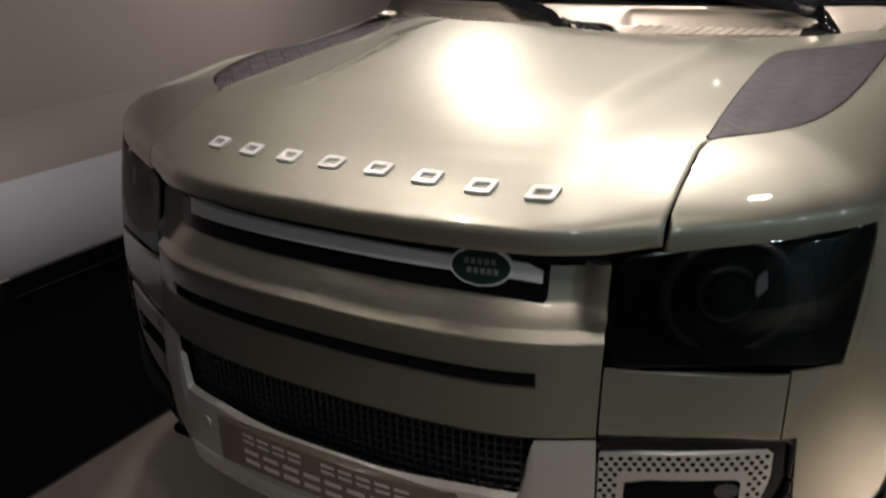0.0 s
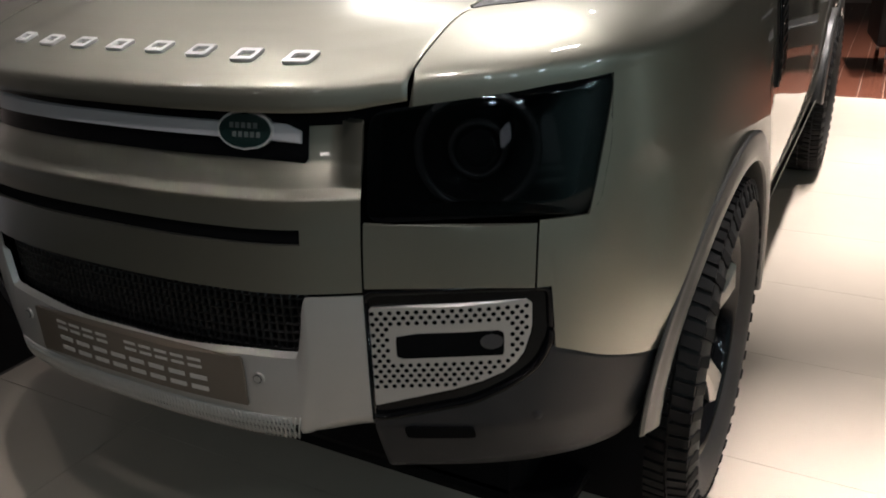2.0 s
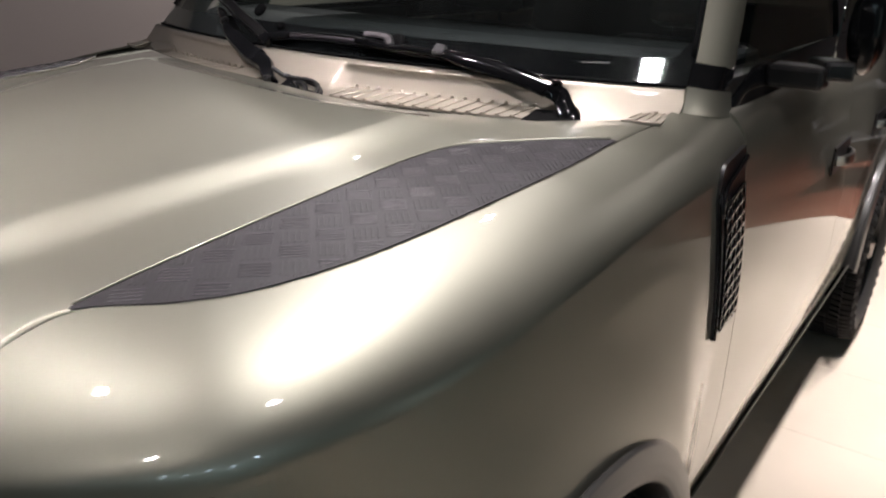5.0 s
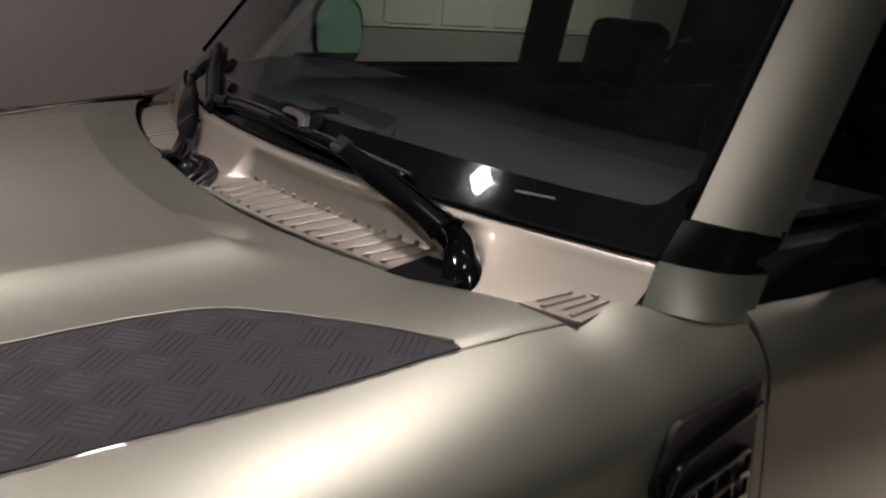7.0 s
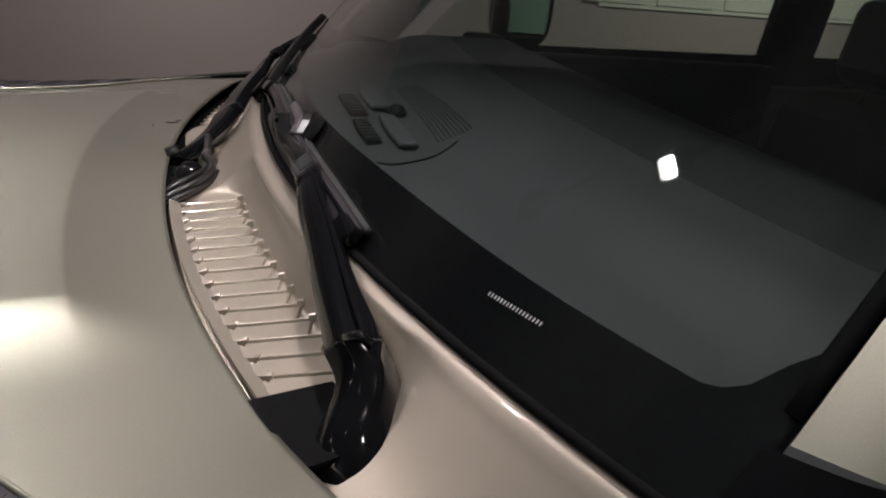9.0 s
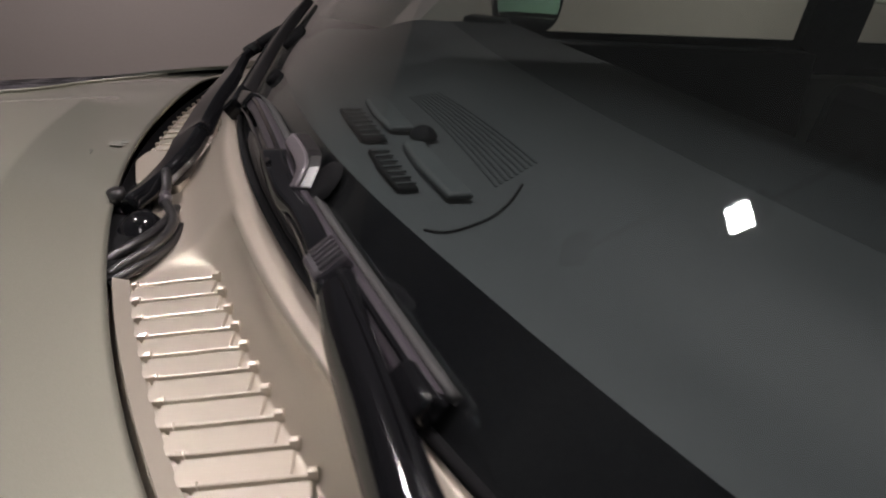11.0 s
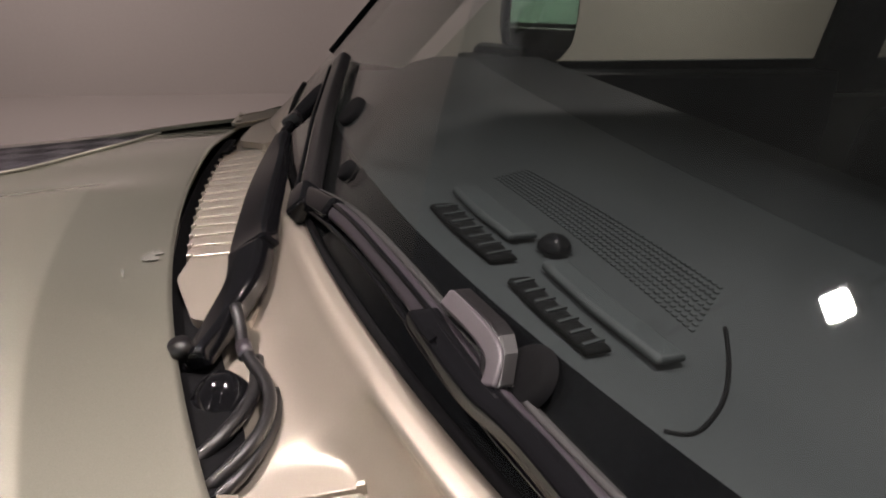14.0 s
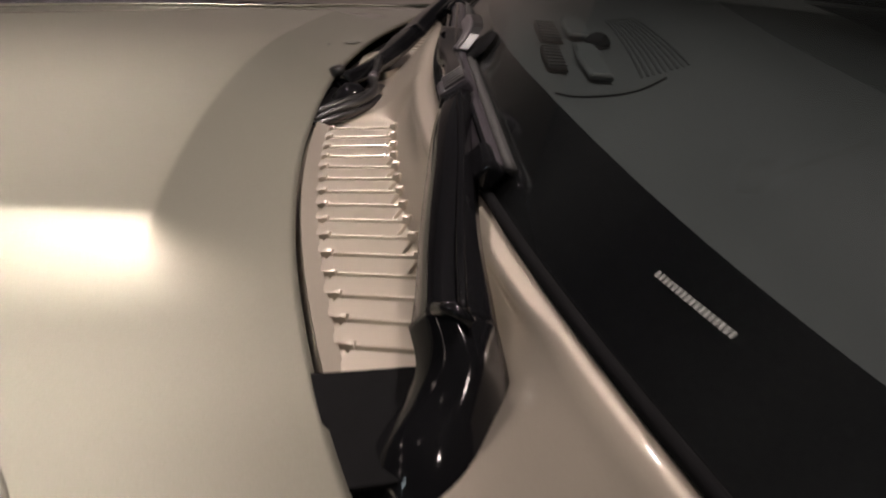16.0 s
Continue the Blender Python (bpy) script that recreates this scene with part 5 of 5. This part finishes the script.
def strip_on_glass(xs, zs, lift, width, height, n=44):
    """A bar along the glass through (x, z) knots, lifted from it."""
    f = spline(xs, zs)
    return beam([by_glass(x, float(f(x)), lift) for x in np.linspace(xs[0], xs[-1], n)], [width] * n, [height] * n, ups=(0, -0.77, 0.64))


def near_wiper():
    w = make("wiper", *tube([(0.664, 1.393, 1.290), (0.662, 1.395, 1.310)], 0.014, 16), BLACK_GLOSS, CAR, "black windscreen wiper resting on the glass")
    arm = [ridged(*q) for q in (((0.335, 1.392, 1.413), (0.332, 1.404, 1.428), (0.334, 1.412, 1.428)), ((0.380, 1.389, 1.406), (0.385, 1.402, 1.424), (0.388, 1.413, 1.416)),
                                ((0.434, 1.389, 1.395), (0.450, 1.403, 1.417), (0.450, 1.416, 1.406)), ((0.505, 1.390, 1.384), (0.525, 1.405, 1.402), (0.520, 1.420, 1.396)),
                                ((0.551, 1.392, 1.373), (0.574, 1.406, 1.3905), (0.564, 1.426, 1.386)), ((0.581, 1.392, 1.364), (0.600, 1.4085, 1.386), (0.592, 1.430, 1.379)))]
    make("arm", *loft(arm, 30), BLACK_GLOSS, w, solid=0.0005, crisp=False)
    head = [ridged(*q) for q in (((0.583, 1.391, 1.367), (0.600, 1.409, 1.3885), (0.592, 1.430, 1.380)), ((0.594, 1.395, 1.362), (0.612, 1.416, 1.382), (0.603, 1.434, 1.371)),
                                 ((0.606, 1.397, 1.354), (0.623, 1.420, 1.373), (0.614, 1.437, 1.361)), ((0.615, 1.391, 1.341), (0.636, 1.414, 1.357), (0.628, 1.436, 1.348)),
                                 ((0.628, 1.381, 1.325), (0.649, 1.402, 1.341), (0.651, 1.427, 1.336)), ((0.644, 1.372, 1.295), (0.664, 1.391, 1.309), (0.676, 1.413, 1.305)))]
    make("arm_head", *loft(head, 30), BLACK_GLOSS, w, solid=0.0005, crisp=False)
    make("hinge_pin", *tube([(0.597, 1.403, 1.386), (0.604, 1.411, 1.391), (0.608, 1.420, 1.386)], 0.0035, 10), BLACK_GLOSS, w)
    neck = curve_points([(0.345, 1.400, 1.416), (0.290, 1.400, 1.420), (0.235, 1.398, 1.421), (0.195, 1.394, 1.4215), (0.150, 1.392, 1.424), (0.105, 1.392, 1.427)], 26)
    make("arm_tip", *beam(neck, [0.020] * 12 + [0.021, 0.022, 0.024, 0.025, 0.026] + [0.026] * 9, [0.012] * 26), BLACK_GLOSS, w, bevel=0.003)
    make("tip_clip", *obox(pose(0.140, 1.3835, 1.4315, 35, 0, 4), 0.010, 0.006, 0.003), BLACK_GLOSS, w, smooth=False, bevel=0.001)
    xs, zs = [-0.200, -0.120, 0.000, 0.100, 0.200, 0.310, 0.410, 0.455], [1.404, 1.418, 1.4255, 1.4245, 1.4195, 1.4150, 1.4085, 1.4045]
    make("blade", *strip_on_glass(xs, zs, 0.0085, 0.0185, 0.012), NOZZLE_GREY, w, "grey-black flat blade", bevel=0.004)
    f = spline(xs, zs)
    line = [by_glass(x, float(f(x)) + 0.0066, 0.0145) for x in np.linspace(xs[0], xs[-1], 44)]
    make("blade_rail", *tube(line, 0.0022, 8), BLACK_GLOSS, w)
    line = [by_glass(x, float(f(x)) - 0.0075, 0.0125) for x in np.linspace(xs[0], xs[-1], 44)]
    make("blade_rail", *tube(line, 0.0020, 8), BLACK_GLOSS, w)
    make("rubber_lip", *strip_on_glass(xs, [z + 0.004 for z in zs], 0.003, 0.006, 0.008), RUBBER, w)
    make("blade_cap", *beam([by_glass(x, z, 0.011) for x, z in ((0.460, 1.4040), (0.445, 1.4054), (0.425, 1.4072))], [0.021] * 3, [0.016] * 3, ups=(0, -0.77, 0.64)), BLACK_GLOSS, w, bevel=0.004)
    make("blade_cap", *beam([by_glass(x, z, 0.011) for x, z in ((-0.105, 1.421), (-0.150, 1.414), (-0.205, 1.404))], [0.024] * 3, [0.017] * 3, ups=(0, -0.77, 0.64)), BLACK_GLOSS, w, bevel=0.004)
    # rounded adapter under the blade
    c = Vector(by_glass(0.196, 1.429, 0.001))
    q = Vector((0, -0.77, 0.64)).to_track_quat("X", "Z").to_matrix().to_4x4()
    q.translation = c
    v, g = revolve([(0.0005, 0.006), (0.014, 0.0058), (0.020, 0.004), (0.022, 0.0)], 24)
    make("blade_adapter", [q @ Vector(p) for p in v], g, BLACK_MATT, w)
    # ribbed clip
    clip = pose(0.326, 1.4010, 1.4250, 38, 0, 3) @ pose(0, 0, 0, 0, 8, 0)
    make("clip", *obox(clip, 0.027, 0.026, 0.014), NOZZLE_GREY, w, "grey clip with ribs", smooth=False, bevel=0.004)
    for i in range(5):
        make("clip_rib", *obox(clip @ Matrix.Translation((-0.0096 + 0.0048 * i, 0.003, 0.0074)), 0.0022, 0.018, 0.0026), NOZZLE_GREY, w, smooth=False, bevel=0.0008)
    # angular spray nozzle with its flat pale top
    ol = [(0.112, 1.4370), (0.115, 1.4480), (0.138, 1.4480), (0.162, 1.4475), (0.174, 1.4460), (0.186, 1.4410), (0.2000, 1.4285), (0.1905, 1.4235), (0.1700, 1.4345), (0.160, 1.4365)]
    lo, hi = [by_glass(x, z, 0.009) for x, z in ol], [by_glass(x, z, 0.0165) for x, z in ol]
    k = len(ol)
    nozzle = make("spray_nozzle", lo + hi, [tuple(range(k, 2 * k))] + [(i, (i + 1) % k, k + (i + 1) % k, k + i) for i in range(k)], BLACK_SATIN, w, "angled washer nozzle with a pale top", smooth=False, bevel=0.002)
    run = curve_points([by_glass(x, z, 0.0168) for x, z in ((0.1145, 1.4430), (0.140, 1.4430), (0.163, 1.4420), (0.180, 1.4390), (0.1880, 1.4340), (0.1935, 1.4270))], 24)
    make("nozzle_top", *beam(run, [0.0130] * 24, [0.003] * 24, ups=(0, -0.77, 0.64)), NOZZLE_TOP, nozzle, "flat purple-grey top", bevel=0.0012)
    hose = curve_points([(0.600, 1.416, 1.388), (0.54, 1.412, 1.401), (0.44, 1.409, 1.416), (0.345, 1.404, 1.428)], 30)
    make("washer_hose", *tube(hose, 0.0026, 8), BLACK_GLOSS, w)
    return w


near_wiper()


def far_wiper():
    w = make("wiper", *tube([(-0.050, 1.262, 1.290), (-0.050, 1.263, 1.338)], 0.011, 16), BLACK_GLOSS, CAR, "black windscreen wiper with looped washer hoses")
    make("spindle_nut", *tube([(-0.046, 1.258, 1.334), (-0.044, 1.255, 1.346)], 0.009, 12), BLACK_SATIN, w)
    base = curve_points([(-0.034, 1.266, 1.333), (-0.066, 1.284, 1.337), (-0.094, 1.302, 1.346), (-0.119, 1.319, 1.360), (-0.158, 1.329, 1.369)], 24)
    make("arm_head", *beam(base, list(np.linspace(0.020, 0.034, 10)) + list(np.linspace(0.035, 0.046, 14)), [0.020] * 24, ups=(0, -0.55, 0.83)), BLACK_GLOSS, w, bevel=0.005)
    arm = curve_points([(-0.150, 1.330, 1.370), (-0.180, 1.337, 1.374), (-0.237, 1.356, 1.391), (-0.290, 1.376, 1.405), (-0.318, 1.387, 1.413), (-0.345, 1.400, 1.425)], 30)
    make("arm", *beam(arm, list(np.linspace(0.050, 0.044, 15)) + list(np.linspace(0.043, 0.020, 15)), list(np.linspace(0.020, 0.012, 30)), ups=(0, -0.60, 0.80)), BLACK_GLOSS, w, bevel=0.005)
    rod = curve_points([(-0.340, 1.398, 1.424), (-0.362, 1.412, 1.432), (-0.385, 1.430, 1.440), (-0.420, 1.455, 1.449), (-0.452, 1.474, 1.455)], 16)
    make("arm_tip", *beam(rod, [0.012, 0.012, 0.012, 0.013, 0.015, 0.018, 0.020, 0.022, 0.024, 0.025, 0.025, 0.025, 0.024, 0.022, 0.019, 0.014], [0.012] * 16), BLACK_GLOSS, w, bevel=0.004)
    make("clip", *obox(pose(-0.366, 1.414, 1.435, 34, 0, -20), 0.020, 0.022, 0.014), BLACK_SATIN, w, smooth=False, bevel=0.004)
    xs, zs = [-0.470, -0.400, -0.333, -0.265, -0.200, -0.172], [1.4860, 1.4690, 1.4500, 1.4330, 1.4130, 1.4040]
    make("blade", *strip_on_glass(xs, zs, 0.009, 0.024, 0.014), BLACK_SATIN, w, bevel=0.004)
    f = spline(xs, zs)
    line = [by_glass(x, float(f(x)) - 0.0090, 0.015) for x in np.linspace(xs[0], xs[-1], 44)]
    make("blade_rail", *tube(line, 0.0022, 8), BLACK_GLOSS, w)
    make("blade_cap", *beam([by_glass(x, z, 0.012) for x, z in ((-0.192, 1.4105), (-0.176, 1.4050), (-0.160, 1.4000))], [0.030] * 3, [0.022] * 3, ups=(0, -0.77, 0.64)), BLACK_GLOSS, w, bevel=0.004)
    for x, z, r in ((-0.277, 1.464, 0.018), (-0.168, 1.435, 0.011)):
        q = Vector((0, -0.77, 0.64)).to_track_quat("X", "Z").to_matrix().to_4x4()
        q.translation = Vector(by_glass(x, z, 0.0))
        v, g = revolve([(0.0005, 0.007), (r * 0.7, 0.0066), (r * 0.95, 0.005), (r, 0.0)], 24)
        make("blade_adapter", [q @ Vector(p) for p in v], g, BLACK_MATT, w)
    # black cone round the spindle and the looped hoses
    q = pose(0.000, 1.281, 1.318, -10, -90, 0)
    v, g = revolve([(0.0005, 0.022), (0.008, 0.021), (0.016, 0.014), (0.024, 0.004), (0.027, 0.0)], 28)
    make("spindle_cone", [q @ Vector(p) for p in v], g, BLACK_GLOSS, w, "black spindle cone")
    for run, r in (((( -0.076, 1.303, 1.356), (-0.050, 1.303, 1.346), (-0.024, 1.302, 1.341), (0.008, 1.308, 1.340), (0.040, 1.308, 1.339), (0.070, 1.297, 1.336), (0.092, 1.276, 1.330), (0.100, 1.258, 1.320)), 0.0050),
                   (((-0.030, 1.312, 1.330), (0.000, 1.306, 1.333), (0.024, 1.298, 1.332), (0.046, 1.284, 1.330), (0.062, 1.268, 1.326), (0.070, 1.252, 1.318)), 0.0056),
                   (((0.020, 1.316, 1.331), (0.056, 1.308, 1.330), (0.086, 1.290, 1.327), (0.104, 1.272, 1.323), (0.110, 1.258, 1.316)), 0.0046)):
        make("washer_hose", *tube(curve_points(run, 36), r, 10), HOSE, w, "black rubber hose")
    make("hose_joint", *tube([(-0.034, 1.302, 1.343), (-0.020, 1.302, 1.3405)], 0.0064, 12), NOZZLE_GREY, w)


far_wiper()


# -- cabin --
def dash(v0, v1):
    def f(u, v):
        x = (2 * u - 1) * 0.822
        y0 = glass_y(x, 1.382) + 0.012
        y = y0 + (2.02 - y0) * v
        z = 1.380 + 0.026 * smooth01(0.0, 0.12, v) + 0.022 * smooth01(0.25, 0.5, v) - 0.30 * max(0, v - 0.93) / 0.07
        return x, y, z
    return grid(lambda u, v: f(u, v0 + (v1 - v0) * v), 60, 24)


DASHBOARD = make("dashboard", *dash(0.0, 0.62), DASH, CAR, "dark grey dashboard top seen through the windscreen", solid=0.01)
# rear part of the dash top, in a slightly darker tone
make("dash_rear", *dash(0.62, 1.0), DASH_REAR, DASHBOARD, "black rear part of the dash", solid=0.01)
for x0, x1, y, deep in ((-0.128, 0.002, 1.503, 0.026), (0.040, 0.152, 1.497, 0.020)):      # two demister slots with fins
    make("demister_vent", *beam([(x0, y, 1.4105), ((x0 + x1) / 2, y - 0.002, 1.4105), (x1, y, 1.4105)], [deep] * 3, [0.004] * 3), BLACK_MATT, DASHBOARD, "dark demister slot")
    for i in range(7):
        make("vent_fin", *obox(pose(x0 + (x1 - x0) * (i + 0.5) / 7, y, 1.4130, 0, 0, 10), 0.003, deep * 0.9, 0.002), DASH, DASHBOARD, smooth=False)
for x0, x1, y, deep in ((-0.165, -0.034, 1.539, 0.034), (0.022, 0.178, 1.534, 0.028)):      # two pale raised trays
    make("demister_tray", *beam([(x0, y + 0.003, 1.4128), ((x0 + x1) / 2, y, 1.4128), (x1, y + 0.001, 1.4128)], [deep * 0.9, deep, deep * 0.9], [0.007] * 3), DASH_PALE, DASHBOARD, "grey raised vent edge", bevel=0.003)


def dash_height(x, y):
    y0 = glass_y(x, 1.382) + 0.012
    v = (y - y0) / (2.02 - y0)
    return 1.380 + 0.026 * float(smooth01(0.0, 0.12, v)) + 0.022 * float(smooth01(0.25, 0.5, v))


seam = [(x, y, dash_height(x, y) + 0.0004) for x, y, z in curve_points([(0.150, 1.600, 0), (0.178, 1.580, 0), (0.200, 1.561, 0), (0.218, 1.542, 0), (0.234, 1.518, 0), (0.240, 1.500, 0), (0.233, 1.488, 0)], 30)]
make("panel_seam", *tube(seam, 0.0016, 6), BLACK_MATT, DASHBOARD, "dark seam round the middle of the dash")


def dome(cx, cy, cz, r, n=20):
    return grid(lambda u, v: (cx + r * math.cos(2 * math.pi * u) * math.sin(math.pi / 2 * v), cy + r * math.sin(2 * math.pi * u) * math.sin(math.pi / 2 * v), cz + r * 0.9 * math.cos(math.pi / 2 * v)), n, 8)


make("sun_sensor", *dome(-0.010, 1.556, 1.410, 0.015), BLACK_GLOSS, DASHBOARD, "small black sensor dome")


def speaker():
    pieces = []
    for i in range(48):
        for j in range(9):
            x, y = -0.197 + 0.0072 * i - 0.0045 * j * i / 47, 1.592 - 0.013 * (i / 47) ** 2 + (0.0045 + 0.002 * i / 47) * j
            pieces.append(obox(pose(x, y, dash_height(x, y) + 0.0006, 0, 0, 0), 0.0042, 0.0030, 0.0012))
    return join(*pieces)


make("speaker_grille", *speaker(), DASH_PALE, DASHBOARD, "perforated dash speaker strip", smooth=False, weld=False)


def seat(x):
    s = make("front_seat", *obox(pose(x, 2.62, 1.02, -14, 0, 0), 0.50, 0.14, 0.72), SEAT, CAR, "dark leather front seat", smooth=False, bevel=0.05)
    make("headrest", *obox(pose(x, 2.74, 1.50, -10, 0, 0), 0.28, 0.10, 0.20), SEAT, s, smooth=False, bevel=0.04)
    make("cushion", *obox(pose(x, 2.34, 0.72, 6, 0, 0), 0.52, 0.52, 0.16), SEAT, s, smooth=False, bevel=0.05)
    for dx in (-0.06, 0.06):
        make("headrest_post", *tube([(x + dx, 2.72, 1.36), (x + dx, 2.73, 1.44)], 0.006, 8), CHROME, s)


seat(0.40)
seat(-0.40)
# the far belt hanging from its pillar
belt = make("seat_belt", *beam(curve_points([(-0.62, 3.30, 1.545), (-0.56, 3.13, 1.490), (-0.500, 2.965, 1.438)], 10), [0.030] * 10, [0.003] * 10), SEAT, CAR, "dark seat belt with bright buckles", bevel=0.001)
for p, a in (((-0.606, 3.268, 1.532), 20), ((-0.507, 2.982, 1.446), 28)):
    make("buckle", *obox(pose(*p, a, 0, -28), 0.040, 0.050, 0.010), CHROME, belt, "bright buckle", smooth=False, bevel=0.004)
make("rear_bench", *obox(pose(0, 3.6, 1.05, -12, 0, 0), 1.40, 0.16, 0.80), SEAT, CAR, "dark rear bench", smooth=False, bevel=0.05)
make("cabin_floor", *box(-0.84, 0.84, 1.62, 4.50, 0.50, 0.56), SEAT, CAR, smooth=False, bevel=0.01)
# unseen panel added to keep light off the floor under the car
make("shade_tray", *box(-0.80, 0.80, 0.30, 4.40, 0.30, 0.33), BLACK_MATT, CAR, "black underbody tray", smooth=False, bevel=0.01)
make("bulkhead", *box(-0.80, 0.80, 1.60, 1.64, 0.50, 1.38), BLACK_MATT, CAR, smooth=False, bevel=0.01)


# ---------------- far things ----------------
def armchair(m):
    c = empty("armchair", "dark upholstered armchair on bright metal legs", "armchair")
    make("seat", *box(-0.36, 0.36, -0.36, 0.36, 0.22, 0.44), SEAT, c, smooth=False, bevel=0.03)
    make("backrest", *box(-0.36, 0.36, 0.26, 0.40, 0.30, 0.85), SEAT, c, smooth=False, bevel=0.04)
    for s in (-1, 1):
        make("armrest", *box(s * 0.36 - 0.06, s * 0.36 + 0.06, -0.36, 0.40, 0.22, 0.62), SEAT, c, smooth=False, bevel=0.03)
        for y in (-0.30, 0.32):
            make("leg", *tube([(s * 0.32, y, 0.0), (s * 0.32, y, 0.23)], 0.018, 10), CHROME, c, "bright metal leg")
    c.matrix_basis = m
    return c


armchair(pose(1.50, 7.15, 0, 0, 0, 8))

# ---------------- ceiling lamps and added fill lights ---
spot_lamp(-0.46, 0.34, 3.0, 7.6, (-0.05, 0.80, 1.20), size=0.085, spread=60)
spot_lamp(0.22, 1.62, 3.0, 7.6, (0.52, 0.98, 1.25), size=0.10, spread=80)
spot_lamp(0.92, 0.95, 3.0, 1.3, (1.12, 1.00, 0.0), size=0.12, spread=76)
# fill spot added to brighten the windscreen pillar
spot_lamp(2.10, 1.20, 3.0, 0.8, (0.85, 1.66, 1.48), size=0.12, spread=44)
spot_lamp(-1.45, 3.30, 3.0, 1.8, (0.10, 0.60, 1.25), size=0.10, spread=44)
for x, y in ((-0.43, 4.9), (-0.05, 3.9), (0.62, 5.0), (-0.35, 3.1)):
    spot_lamp(x, y, 3.0, 0.8, (0.5, 0.8, 1.25), size=0.05, spread=70)
spot_lamp(1.45, 0.80, 3.0, 8.5, (1.62, 0.80, 0.0), size=0.12, spread=38)
for y, watts in ((2.85, 10), (4.2, 13), (5.7, 13)):
    spot_lamp(1.16, y, 3.0, watts, (1.25, y, 0.0), size=0.12, spread=48)
spot_lamp(1.80, 7.40, 3.1, 30, (1.8, 7.4, 0.0), spread=90)
# wall washers added for the left wall, turned away from the car
spot_lamp(-3.7, 1.00, 3.2, 31, (-6.6, 1.0, 0.9), spread=140)
spot_lamp(-3.7, 6.50, 3.2, 34, (-6.6, 6.8, 0.9), spread=140)
# two more added to light the unseen right wall for its reflections
spot_lamp(6.2, 4.60, 3.2, 80, (9.0, 4.6, 1.0), spread=120)
spot_lamp(5.8, -3.40, 3.2, 45, (9.0, -3.4, 0.9), spread=120, color=(0.80, 0.96, 1.0))
# fill spot added to brighten the grille's ridge
spot_lamp(-1.25, -0.30, 3.0, 0.25, (0.25, 0.08, 0.97), size=0.10, spread=46)
# warm fill spots added over and before the car's front, and small cool lamps in the hall
spot_lamp(0.85, -0.75, 3.0, 1.2, (0.55, 0.05, 0.85), size=0.12, spread=66)
for x, y, z, watts in ((0.6, -4.6, 2.9, 0.5), (1.7, -4.2, 2.7, 0.45), (-1.2, -4.9, 2.9, 0.8)):
    spot_lamp(x, y, z, watts, (0.5, 0.4, 0.7), size=0.18, spread=120, color=(1.0, 0.90, 0.82))
for x, y, z, watts in ((2.9, -3.4, 2.8, 1.7), (3.9, -2.2, 2.6, 1.6), (4.6, -0.6, 2.8, 1.6), (3.4, -2.9, 2.3, 0.8), (4.3, -1.4, 2.2, 0.8)):
    spot_lamp(x, y, z, watts, (0.5, 0.4, 0.7), size=0.18, spread=120, color=(0.74, 0.95, 1.0))

# ---------------- floor tiles ----------------
# large tiles, 1.2 m by 0.6 m, the first column cut short beside the carpet
for i in range(7):
    x0 = -1.307 if i == 0 else -0.65 + 1.2 * (i - 1)
    wide = 0.657 if i == 0 else 1.2
    for j in range(18):
        y0 = 5.84 - 0.6 * (j + 1)
        deep = 0.56 if j == 0 else 0.6
        if j < 2:
            piece = make("tile", *box(0.0009, wide - 0.0009, 0.0009, deep - 0.0009, -0.008, 0.0), TILE, make_floor_tiles[0], smooth=False)
        else:
            piece = new("tile", piece.data)
            piece.parent = make_floor_tiles[0]
        piece.matrix_basis = pose(x0, y0, 0)
